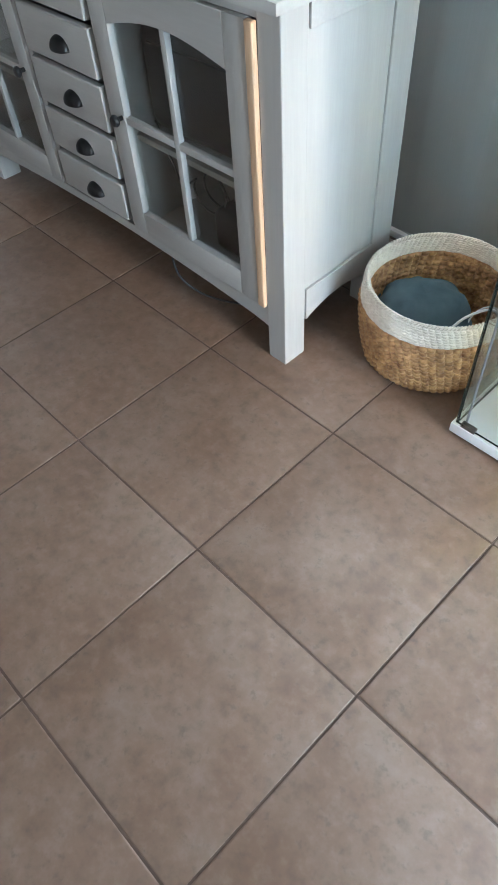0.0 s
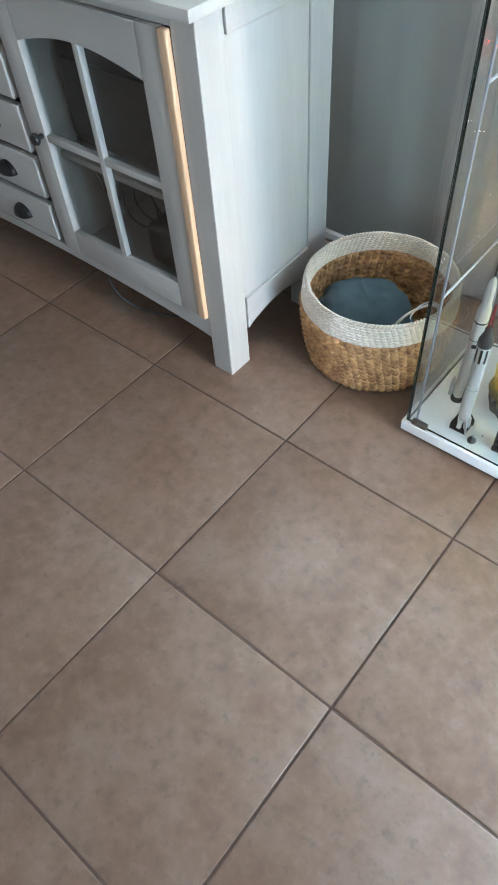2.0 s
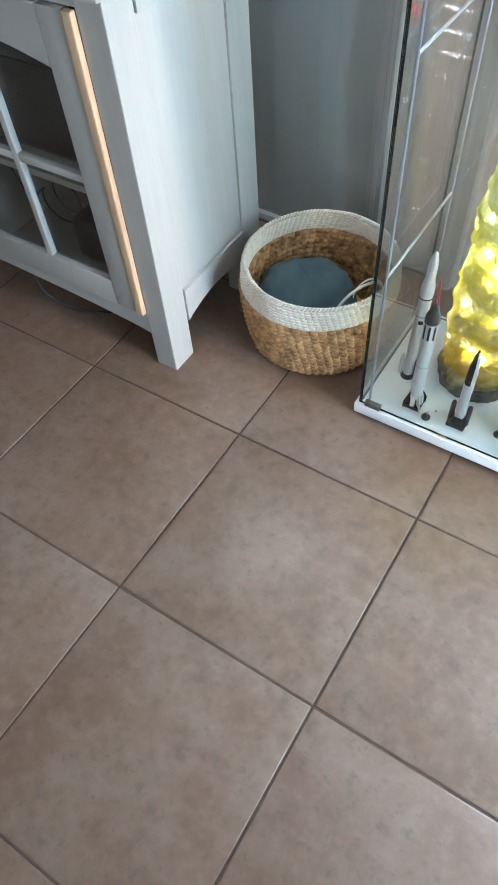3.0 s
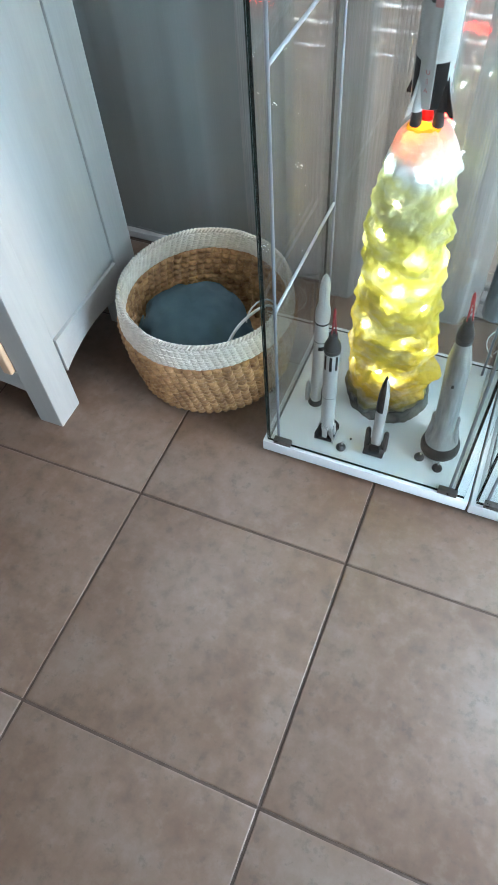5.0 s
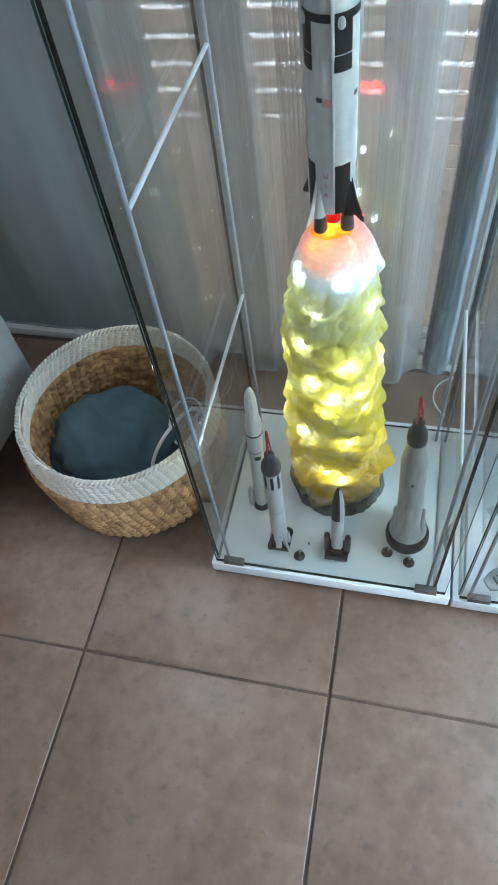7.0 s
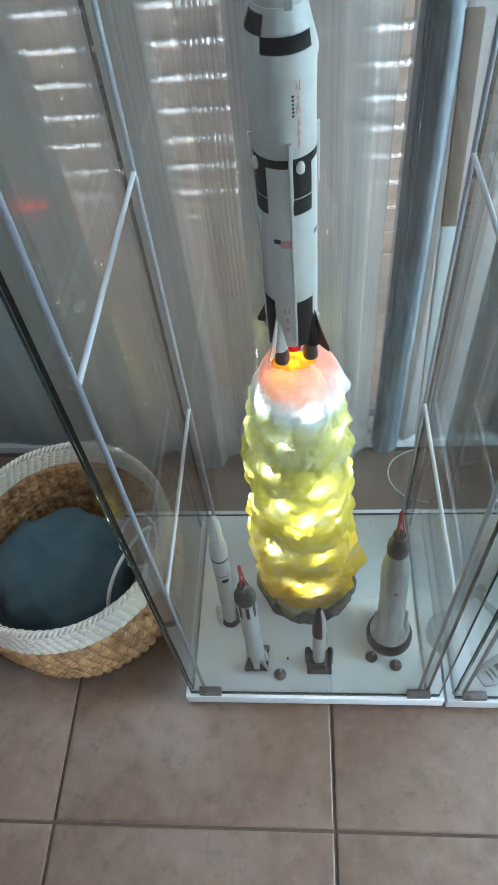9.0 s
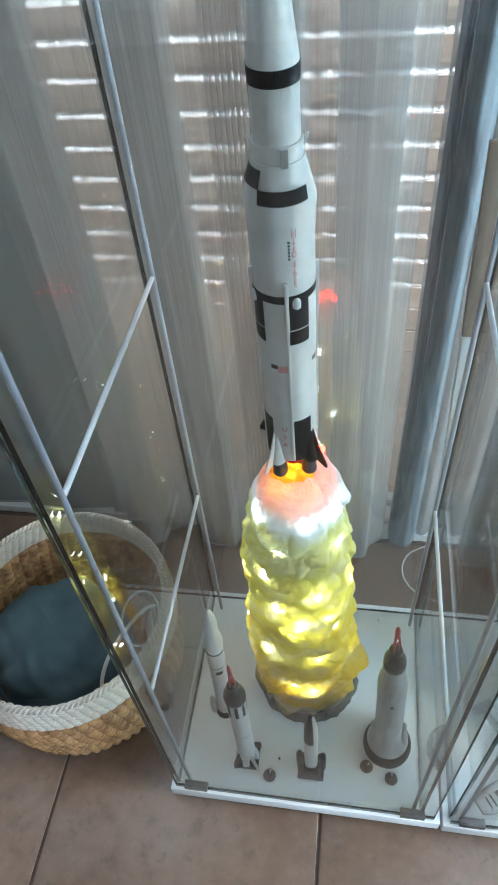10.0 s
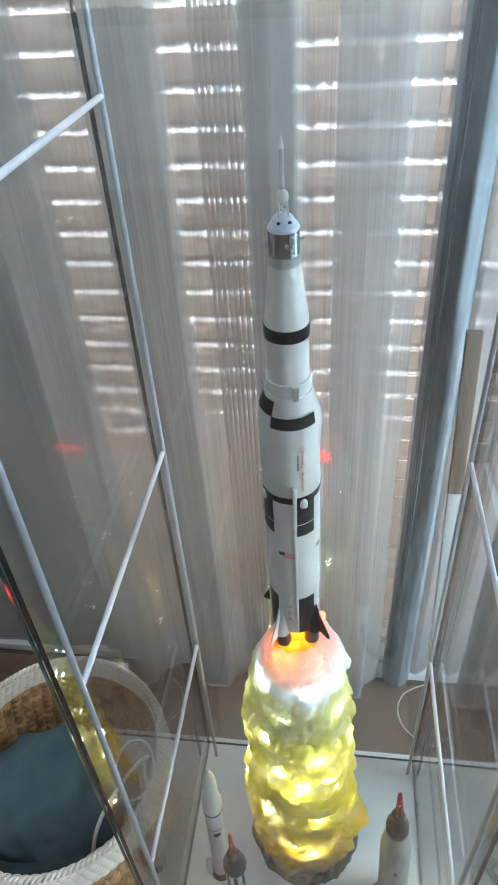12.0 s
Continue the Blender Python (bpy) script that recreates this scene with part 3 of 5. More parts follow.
def glazed_door(x0, x1, hinge_right):
    """A door with an arched head and four panes."""
    z0, z1, y0, y1 = 0.168, 0.820, F - 0.008, F + 0.014
    st = 0.060
    a, b = x0 + st, x1 - st
    g0, spring, rise = 0.240, 0.716, 0.030
    d = part("door", box(x0, a, y0, y1, z0, z1, 0.003), WHITEWASH, board)
    part("stile", box(b, x1, y0, y1, z0, z1, 0.003), WHITEWASH, d)
    part("rail", box(a, b, y0, y1, z0, g0, 0.003), WHITEWASH_H, d)
    k = 16
    head = [(a + (b - a) * i / k, spring + rise * math.sin(math.pi * i / k)) for i in range(k + 1)]
    part("arched_rail", prism(head + [(b, z1), (a, z1)], y0, y1), WHITEWASH_H, d)
    mx, mz = (a + b) / 2, 0.497
    part("muntin", box(mx - 0.009, mx + 0.009, y0 + 0.003, y1 - 0.002, g0, spring + rise, 0.003), WHITEWASH, d)
    part("muntin", box(a, mx - 0.009, y0 + 0.003, y1 - 0.002, mz - 0.009, mz + 0.009, 0.003), WHITEWASH_H, d)
    part("muntin", box(mx + 0.009, b, y0 + 0.003, y1 - 0.002, mz - 0.009, mz + 0.009, 0.003), WHITEWASH_H, d)
    for p0, p1, q0, q1 in ((a, mx, g0, mz), (mx, b, g0, mz), (a, mx, mz, spring + rise), (mx, b, mz, spring + rise)):
        ob = part("pane", box(p0 + 0.001, p1 - 0.001, y1 - 0.006, y1 - 0.003, q0, q1, 0.0), GLASS, d)
        ob.visible_shadow = False
    kx = x0 + 0.048 if hinge_right else x1 - 0.035
    kn = bmesh.new()
    lathe([(0.006, 0.0), (0.006, 0.012), (0.0135, 0.017), (0.0155, 0.023), (0.012, 0.029), (0.004, 0.031)], 20, bm=kn)
    bmesh.ops.rotate(kn, verts=kn.verts, cent=(0, 0, 0), matrix=Matrix.Rotation(radians(90), 3, "X"))
    bmesh.ops.translate(kn, verts=kn.verts, vec=(kx, y0, 0.503))
    part("knob", kn, IRON, d, "black iron knob")
    return d


glazed_door(-0.845, -0.3345, True)
glazed_door(-1.690, -1.215, False)
part("edge_strip", box(-0.3325, -0.3105, 0.0800, 0.0945, 0.168, 0.820, 0.004, seg=3), PINE, board, "bare pine strip beside the door")


def cup_pull(x, z, parent):
    """A quarter-dome cup handle, open below."""
    def f(i, j):
        a, b = math.pi * i / 22, 0.5 * math.pi * j / 9
        return (x + 0.036 * math.cos(a), F - 0.010 - 0.025 * math.sin(a) ** 0.8 * math.sin(b), z - 0.012 + 0.033 * math.sin(a) ** 0.9 * math.cos(b))

    bm = grid_mesh(23, 10, f)
    bmesh.ops.solidify(bm, geom=bm.faces, thickness=0.0018)
    part("cup_handle", bm, IRON, parent, "black iron cup handle")


for z0, z1 in ((0.180, 0.292), (0.308, 0.422), (0.438, 0.556), (0.570, 0.688), (0.702, 0.816)):
    dr = part("drawer", box(-1.188, -0.870, F - 0.010, F + 0.012, z0, z1, 0.006, seg=3), WHITEWASH_H, board)
    cup_pull(-1.008, (z0 + z1) / 2 - 0.004, dr)

white_box = thing("white_box", (-0.31, 0.21, 0.8682), "small white box standing on the sideboard top", "box")
part("body", box(-0.345, -0.262, 0.125, 0.290, 0.8682, 0.905, 0.004), WHITE, white_box)
part("lid", box(-0.347, -0.260, 0.123, 0.292, 0.9055, 0.922, 0.004), WHITE, white_box)

# Things behind the glass doors and the loose cable below.
box_thing = thing("media_box", (-0.56, 0.36, 0.432), "black plastic device standing on the sideboard shelf", "electronics")
bm = box(-0.83, -0.345, 0.185, 0.47, 0.432, 0.700, 0.05, seg=5)
part("body", bm, BLACK, box_thing)
part("front_panel", box(-0.78, -0.385, 0.176, 0.1848, 0.48, 0.655, 0.002), IRON, box_thing)
rt = thing("router", (-0.45, 0.30, 0.166), "black router lying on the sideboard floor", "electronics")
part("body", box(-0.60, -0.345, 0.175, 0.40, 0.168, 0.290, 0.03, seg=4), BLACK, rt)
bg = thing("pouch", (-1.45, 0.34, 0.166), "dark pouch lying inside the sideboard", "bag")
part("body", box(-1.62, -1.28, 0.24, 0.47, 0.167, 0.34, 0.05, seg=4), MODEL_GREY, bg)
cab = thing("coiled_cable", (-0.64, 0.2, 0.166), "thin black cable coiled on the sideboard floor", "cable")
loop = [(-0.78 + 0.02 * t, 0.17, 0.47 - 0.04 * t) for t in range(5)] + [(-0.62 + 0.055 * math.cos(a * 0.7 + 2), 0.18 + 0.004 * a, 0.31 + 0.055 * math.sin(a * 0.7 + 2)) for a in range(20)] + [(-0.52, 0.25, 0.175)]
part("wire", tube(smooth_line(loop, 2), 0.0028, 6), BLACK, cab)
hang = thing("hanging_cable", (-0.60, 0.2, 0.0), "black cable drooping to the floor under the sideboard", "cable")
part("wire", tube(smooth_line([(-0.70, 0.105, 0.150), (-0.70, 0.095, 0.118), (-0.685, 0.10, 0.06), (-0.64, 0.13, 0.012), (-0.56, 0.16, 0.004), (-0.48, 0.21, 0.004), (-0.40, 0.33, 0.004)], 3), 0.0032, 7), BLACK, hang)

# ---- basket ----
BX, BY, BH = -0.012, 0.407, 0.230
basket = thing("basket", (BX, BY, 0.0), "round woven seagrass basket with a white band and rim", "basket", local=True)


def basket_r(z):
    u = z / BH
    return 0.172 + 0.022 * math.sin(min(1.0, u * 1.25) * math.pi / 2) - 0.006 * max(0, u - 0.7) / 0.3


def woven(z0, z1, side, rows, cols, amp, slant=0.5, gap=0.0):
    """Wall of rounded slanting stitches, each row a little further on."""
    nu, per = cols * 7, 7
    nv = rows * per + 1

    def f(i, j):
        zz = z0 + (z1 - z0) * j / (nv - 1)
        row = min(rows - 1, int(j / per))
        v = j / per - row
        a = 2 * math.pi * i / nu
        ph = a * cols / (2 * math.pi) + 0.10 * noise.noise((row * 3.1, a * 5, 1)) + slant * (v - 0.5 + row)
        s = abs(math.sin(math.pi * ph)) ** 0.55
        w = abs(math.sin(math.pi * v)) ** 0.6 if j % per else 0.0
        lump = amp * ((0.1 + 0.9 * s) * (0.1 + 0.9 * w) - gap) * (0.85 + 0.35 * noise.noise((math.floor(ph) * 1.7, row * 2.3, 4)))
        r = basket_r(zz) + side * lump - (0.0 if side > 0 else 0.011) + 0.0025 * noise.noise((a * 2, zz * 9, 0))
        return (r * math.cos(a), r * math.sin(a), zz + 0.0022 * noise.noise((a * 6, row * 1.7, 2)))

    return grid_mesh(nu, nv, f, True)


part("woven_wall", woven(0.004, 0.170, 1, 12, 60, 0.0105, 0.13), SEAGRASS, basket, "chunky brown seagrass weave")
part("inner_wall", woven(0.004, 0.178, -1, 12, 58, 0.0100, 0.13), SEAGRASS, basket)
part("white_band", woven(0.170, 0.224, 1, 7, 84, 0.0044, 0.16), PAPER_CORD, basket, "fine white paper-cord weave")
part("inner_band", woven(0.178, 0.224, -1, 7, 80, 0.0040, 0.16), PAPER_CORD, basket)
rr = basket_r(0.226) - 0.004
braid = bmesh.new()
for strand in range(2):
    pts = []
    for k in range(420):
        a = 2 * math.pi * k / 420
        ph = 66 * a + strand * math.pi + 0.8 * noise.noise((3 * a, 2, 0))
        r = rr + 0.0032 * math.cos(ph) + 0.0015 * noise.noise((4 * a, 7, 0))
        pts.append((r * math.cos(a), r * math.sin(a), 0.2265 + 0.0032 * math.sin(ph)))
    tube(pts + [pts[0]], 0.0031, 7, braid)
part("rim", braid, PAPER_CORD, basket, "twisted white cord rim")
part("bottom", lathe([(0.168, 0.0), (0.172, 0.004), (0.168, 0.008)], 60), SEAGRASS, basket)

cush = thing("cloth_bundle", (BX - 0.03, BY - 0.01, 0.0085), "slate-blue cloth bundle lying in the basket", "cloth", local=True)


def bundle(i, j):
    a, u = 2 * math.pi * i / 90, j / 40
    e = math.pi * (u - 0.5)
    r = 0.129 * math.cos(e) ** 0.66 * (1 + 0.05 * math.cos(2 * a + 0.4)) if abs(e) < 1.5707 else 0.0005
    dx, dy = math.cos(a) * math.cos(e), math.sin(a) * math.cos(e)
    ridge = 1 - abs(noise.noise((3.2 * dx + 1.2 * dy, 1.5 * dy, 5.0 + u))) * 2.2
    crease = 0.011 * noise.noise((1.6 * dx + 3, 1.6 * dy, u * 1.6)) + 0.006 * math.sin(9 * a + 3 * noise.noise((dx * 2, dy * 2, 3))) * max(0.0, 1 - abs(u - 0.62) / 0.22) + 0.004 * max(0.0, ridge) ** 3 + 0.003 * noise.noise((7 * dx, 7 * dy, u * 3))
    r = max(0.0003, r + crease * math.cos(e))
    return (r * math.cos(a), r * math.sin(a) * 0.95, 0.074 + 0.078 * math.sin(e) + (0.020 * dx * -0.7 + 0.012 * dy) * max(0, math.sin(e)) + crease * max(0.0, math.sin(e)))


part("folded_cloth", grid_mesh(90, 41, bundle, True), BLUE_CLOTH, cush)


def flap(i, j):
    u, v = i / 24, j / 14
    a = 3.3 + 2.2 * u
    r = 0.150 - 0.030 * v + 0.005 * math.sin(13 * u + 2 * v)
    return (r * math.cos(a), r * math.sin(a), 0.030 + 0.075 * math.sin(v * 1.5) + 0.008 * noise.noise((u * 5, v * 3, 1)))


part("hanging_corner", grid_mesh(25, 15, flap), BLUE_CLOTH, cush, "drooping corner of the cloth")
cord = thing("phone_cable", (BX + 0.11, BY, 0.0085), "white cable lying coiled in the basket against the cloth", "cable")
part("wire", tube(smooth_line([(0.072, 0.300, 0.13), (0.080, 0.318, 0.175), (0.098, 0.355, 0.205), (0.128, 0.42, 0.205), (0.135, 0.46, 0.15), (0.10, 0.48, 0.08), (0.13, 0.42, 0.05), (0.12, 0.35, 0.03)], 3), 0.0033, 8), WHITE_CABLE, cord)
part("wire_loop", tube([(0.105 + 0.035 * math.cos(a / 3), 0.44 + 0.045 * math.sin(a / 3), 0.13 + 0.02 * math.sin(a / 3)) for a in range(20)], 0.0022, 6), WHITE_CABLE, cord)

# ---- glass display cabinets ----
CX0, CX1, CY0, CY1, DECK, CH = 0.204, 0.636, 0.187, 0.556, 0.044, 1.63


def pane(name, x0, x1, y0, y1, z0, z1, parent, thin):
    """A pane whose narrow sides are dark green edge glass."""
    bm = box(x0, x1, y0, y1, z0, z1, 0.0)
    ob = part(name, bm, GLASS, parent, smooth=False, mats=(GLASS_EDGE,))
    for poly in ob.data.polygons:
        poly.material_index = 0 if abs(poly.normal[thin]) > 0.5 else 1
    return ob


def display_cabinet(label):
    c = thing("display_cabinet", (0, 0, 0.0), label, "display cabinet", "glass display cabinets", local=True)
    w, d = CX1 - CX0, CY1 - CY0
    part("base", box(0.0, w, 0.0, d, 0.014, DECK, 0.002), WHITE, c, "white laminated base")
    for fx in (0.03, w - 0.03):
        for fy in (0.03, d - 0.03):
            part("foot", lathe([(0.014, 0.0), (0.016, 0.004), (0.016, 0.015)], 20, fx, fy), BLACK, c)
    part("top", box(0.0, w, 0.0, d, CH - 0.03, CH, 0.002), WHITE, c, "white laminated top")
    g0, g1 = DECK + 0.001, CH - 0.031
    pane("side_pane", 0.009, 0.014, 0.012, d - 0.014, g0, g1, c, 0)
    pane("side_pane", w - 0.031, w - 0.026, 0.012, d - 0.014, g0, g1, c, 0)
    pane("back_pane", 0.010, w - 0.010, d - 0.0135, d - 0.0095, g0, g1, c, 1)
    door = pane("glass_door", 0.010, w - 0.010, 0.004, 0.009, g0 + 0.004, g1 - 0.004, c, 1)
    for hx in (0.024, w - 0.062):
        part("hinge", box(hx, hx + 0.038, 0.0015, 0.014, g0, g0 + 0.013, 0.0015), CLIP, door, "small steel door clip")
    for px in (0.030, w - 0.040):
        for py in (0.018, d - 0.036):
            part("post", lathe([(0.0029, DECK), (0.0029, CH - 0.03)], 14, px, py), POST, c, "thin grey metal post")
    for px in (0.030, w - 0.040):
        for rz in (0.408, 0.808, 1.200):
            part("shelf_bar", tube([(px, 0.020, rz), (px, d - 0.038, rz)], 0.0028, 12), ROD, c, "pale metal shelf bar")
    return c


first = display_cabinet("tall glass display cabinet with white base holding a model rocket")
first.matrix_basis = pose(CX0, CY0, 0)
second = copy_thing(first, pose(CX0 + 0.436, CY0 - 0.002, 0))
second["label"] = "tall glass display cabinet with white base beside another one"

# ---- lit plume and tall moon rocket ----
PZ0, PZ1 = DECK, 0.682


def plume_axis(z):
    u = (z - PZ0) / (PZ1 - PZ0)
    return 0.412 - 0.002 * u - 0.007 * math.sin(math.pi * u), 0.405 - 0.043 * u


def plume_r(z):
    pts = ((0.044, 0.081), (0.10, 0.083), (0.20, 0.079), (0.33, 0.075), (0.48, 0.067), (0.58, 0.060), (0.63, 0.052), (0.657, 0.044), (0.672, 0.035), (0.679, 0.022), (0.682, 0.008))
    return float(np.interp(z, [p[0] for p in pts], [p[1] for p in pts]))


def puff(x, y, z):
    """Round lobes with sharp creases between them."""
    return 2.0 * abs(noise.noise((x, y, z)))


def plume_point(a, z, inset=0.0):
    cx, cy = plume_axis(z)
    r0 = plume_r(z)
    x, y = math.cos(a), math.sin(a)
    fade = min(1.0, max(0.30, (0.675 - z) / 0.07))
    slant = z + 0.016 * math.sin(a * 2 + z * 9) + 0.02 * noise.noise((1.3 * x, 1.3 * y, z * 4))
    w = slant / 0.066 + 0.35 * noise.noise((2 * x, 2 * y, z * 7))
    f = w % 1.0
    drape = math.sin(math.pi * min(1.0, f / 0.22) / 2) if f < 0.22 else 0.5 + 0.5 * math.cos(math.pi * (f - 0.22) / 0.78)
    bulge = 0.0058 * (drape - 0.5) + 0.0085 * (puff(1.5 * x + 3, 1.5 * y, slant * 19) - 0.45) + 0.0045 * (puff(3.4 * x, 3.4 * y + 5, slant * 44) - 0.45)
    bulge += 0.0016 * noise.noise((9 * x, 9 * y, slant * 110)) + 0.0007 * noise.noise((26 * x, 26 * y, slant * 190))
    flick = 0.016 * max(0, math.cos(a - 0.10)) ** 10 * math.exp(-((z - 0.155) / 0.025) ** 2)
    r = max(0.002, r0 + bulge * fade + flick - inset)
    return Vector((cx + r * x, cy + r * y, z))


plume = thing("rocket_plume", (0.412, 0.40, DECK), "lit lumpy yellow exhaust plume lamp standing on the cabinet base", "lamp")
NU, NV = 230, 270
part("plume_shell", grid_mesh(NU, NV, lambda i, j: plume_point(2 * math.pi * i / NU, PZ0 + 0.004 + (PZ1 - PZ0 - 0.004) * j / (NV - 1)), True), PLUME, plume, "dyed yellow, white and pink wadding")


def rock_ring(i, j):
    a, u = 2 * math.pi * i / 120, j / 16
    x, y = math.cos(a), math.sin(a)
    r = 0.0885 - 0.008 * u + 0.006 * noise.noise((3 * x, 3 * y, u * 2)) + 0.004 * noise.noise((9 * x, 9 * y, u * 5))
    z = DECK + 0.0005 + (0.030 + 0.012 * noise.noise((2.5 * x, 2.5 * y, 8))) * math.sin(u * math.pi / 2)
    return (0.413 + r * x, 0.406 + r * y, z)


part("scorched_ground", grid_mesh(120, 17, rock_ring, True), ROCK, plume, "dark grey scorched rocky base")
# Unseen dark core added inside the shell, to stop the bulbs' glow spreading.
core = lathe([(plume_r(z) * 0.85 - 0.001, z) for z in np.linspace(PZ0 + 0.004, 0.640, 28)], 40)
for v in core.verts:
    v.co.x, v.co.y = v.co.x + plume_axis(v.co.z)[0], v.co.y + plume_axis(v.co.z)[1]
part("inner_core", core, surface("unseen_dark_core", (0.08, 0.07, 0.03), (0.13, 0.115, 0.055), 0.9, scale=30), plume)
# Bulbs by bearing in degrees (0 faces the room, plus to the right) and height.
BULBS = ((16, 0.632), (-62, 0.624), (68, 0.628), (-19, 0.578), (62, 0.572), (-37, 0.512), (27, 0.484), (82, 0.455), (-20, 0.443), (8, 0.422), (44, 0.416), (-66, 0.400), (-1, 0.382),
         (52, 0.366), (-34, 0.308), (27, 0.288), (72, 0.240), (-5, 0.198), (17, 0.184), (-68, 0.172),
         (128, 0.60), (-125, 0.59), (178, 0.52), (120, 0.44), (-120, 0.42), (165, 0.34), (-110, 0.27), (125, 0.21), (-165, 0.18), (-90, 0.54), (-84, 0.455), (-96, 0.35), (-86, 0.30), (-93, 0.225), (-86, 0.125), (152, 0.47), (-150, 0.50), (176, 0.59), (172, 0.41))
for k, (d, zz) in enumerate(BULBS):
    p = plume_point(radians(d - 90), zz, 0.0020 if abs(d) > 148 else 0.0045 if -97 < d < -83 else 0.0082)
    cx, cy = plume_axis(zz)
    out = Vector((p.x - cx, p.y - cy, 0))
    p = Vector((cx, cy, zz)) + out.normalized() * max(out.length, plume_r(zz) * 0.85 + 0.0005 + 0.0012 * (k % 3))
    bm = bmesh.new()
    bmesh.ops.create_icosphere(bm, subdivisions=2, radius=0.0070 if zz < 0.56 else 0.0056, matrix=Matrix.Translation(p))
    part("led_bulb", bm, LED, plume, "small white light bulb")


def fire_lump(i, j):
    a, e = 2 * math.pi * i / 48, math.pi * (j / 24 - 0.5)
    x, y, zz = math.cos(a) * math.cos(e), math.sin(a) * math.cos(e), math.sin(e)
    k = 1 + 0.22 * noise.noise((2.4 * x, 2.4 * y, 2.4 * zz)) + 0.08 * noise.noise((7 * x, 7 * y, 7 * zz))
    return (0.4045 + 0.023 * k * x, 0.353 + 0.013 * k * y, 0.6780 + 0.0062 * k * zz)


part("flame_core", grid_mesh(48, 25, fire_lump, True), FIRE, plume, "wadding lump under the engines, coloured orange-yellow for the bulb glow")
for bx, by, bz in ((0.393, 0.352, 0.6785), (0.4045, 0.347, 0.679), (0.416, 0.352, 0.6785), (0.4045, 0.361, 0.6795), (0.388, 0.341, 0.665), (0.402, 0.338, 0.667), (0.425, 0.343, 0.666)):
    bm = bmesh.new()
    bmesh.ops.create_icosphere(bm, subdivisions=1, radius=0.0034, matrix=Matrix.Translation((bx, by, bz)))
    part("flame_bulb", bm, LED_RED, plume, "small orange light bulb")
# Red bulb added inside the centre bell, for its red glow.
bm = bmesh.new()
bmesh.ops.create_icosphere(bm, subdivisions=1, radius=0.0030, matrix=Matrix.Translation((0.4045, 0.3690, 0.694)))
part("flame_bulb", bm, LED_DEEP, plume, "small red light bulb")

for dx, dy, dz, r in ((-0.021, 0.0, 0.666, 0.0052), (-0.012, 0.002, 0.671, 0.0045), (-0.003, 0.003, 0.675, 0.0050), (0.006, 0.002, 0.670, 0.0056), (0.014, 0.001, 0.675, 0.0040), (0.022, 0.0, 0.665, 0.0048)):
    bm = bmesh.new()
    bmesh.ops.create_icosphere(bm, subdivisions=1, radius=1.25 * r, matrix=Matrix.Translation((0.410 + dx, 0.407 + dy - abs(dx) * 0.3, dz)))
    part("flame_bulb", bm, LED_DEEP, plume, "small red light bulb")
RZ = 0.682
rocket = thing("moon_rocket_model", (0.4045, 0.3700, RZ), "tall white and black model moon rocket standing on its lit plume", "model rocket", local=True, turn=(3.42, -0.93, 12))


def shell(name, prof, mat, segs=72, rib=0.0, label="", cap=True, parent=None):
    return part(name, lathe([(r, z - RZ) for r, z in prof], segs, rib=rib, cap=cap), mat, parent or rocket, label)


def patch(name, r0, r1, z0, z1, d0, d1, mat, parent, label="", lift=0.0004):
    """A painted field on a turned body between two bearings in degrees (0 faces the room, plus to the right)."""
    bm = lathe([(r0 + lift, z0 - RZ), (r1 + lift, z1 - RZ)], max(2, int(abs(d1 - d0) / 4)), cap=False, a0=radians(d0), a1=radians(d1))
    return part(name, bm, mat, parent, label)


R1, R3 = 0.0253, 0.0164
s1 = shell("first_stage", ((0.020, 0.716), (R1, 0.720), (R1, 0.905)), MODEL_WHITE, label="white first stage")
shell("corrugated_ring", ((R1 + 0.0002, 0.766), (R1 + 0.0002, 0.785)), MODEL_WHITE, 200, 0.00025, cap=False)
shell("black_ring", ((R1 + 0.0005, 0.902), (R1 + 0.0005, 0.910)), MODEL_BLACK, cap=False)
s2 = shell("second_stage", ((R1, 0.905), (R1, 0.984), (R1 + 0.0008, 0.9845), (R1 + 0.0008, 0.987)), MODEL_WHITE, label="white second stage")
shell("corrugated_ring", ((R1 + 0.0002, 0.912), (R1 + 0.0002, 0.922)), MODEL_WHITE, 200, 0.00025, cap=False)
shell("corrugated_ring", ((R1 + 0.0002, 0.966), (R1 + 0.0002, 0.984)), MODEL_WHITE, 200, 0.00025, cap=False)
shell("interstage", ((R1 + 0.0014, 0.986), (R1 + 0.0012, 0.990), (R3 + 0.0026, 1.016), (R3 + 0.0026, 1.018)), MODEL_WHITE, 160, 0.00015)
shell("interstage_collar", ((R3 + 0.0016, 1.016), (R3 + 0.0016, 1.028)), MODEL_WHITE, 120, 0.0002)
shell("third_stage", ((R3, 1.026), (R3, 1.066)), MODEL_WHITE, label="white third stage")
shell("black_ring", ((R3 + 0.0009, 1.064), (R3 + 0.0009, 1.0765)), MODEL_BLACK)
shell("adapter_cone", ((R3 + 0.0005, 1.076), (0.0106, 1.123)), MODEL_WHITE, label="white tapering adapter")
sm = shell("service_module", ((0.0112, 1.122), (0.0106, 1.128), (0.0106, 1.148)), CHROME, label="shiny silver service module")
shell("silver_ring", ((0.0113, 1.1215), (0.0113, 1.1285)), MODEL_SILVER, parent=sm)
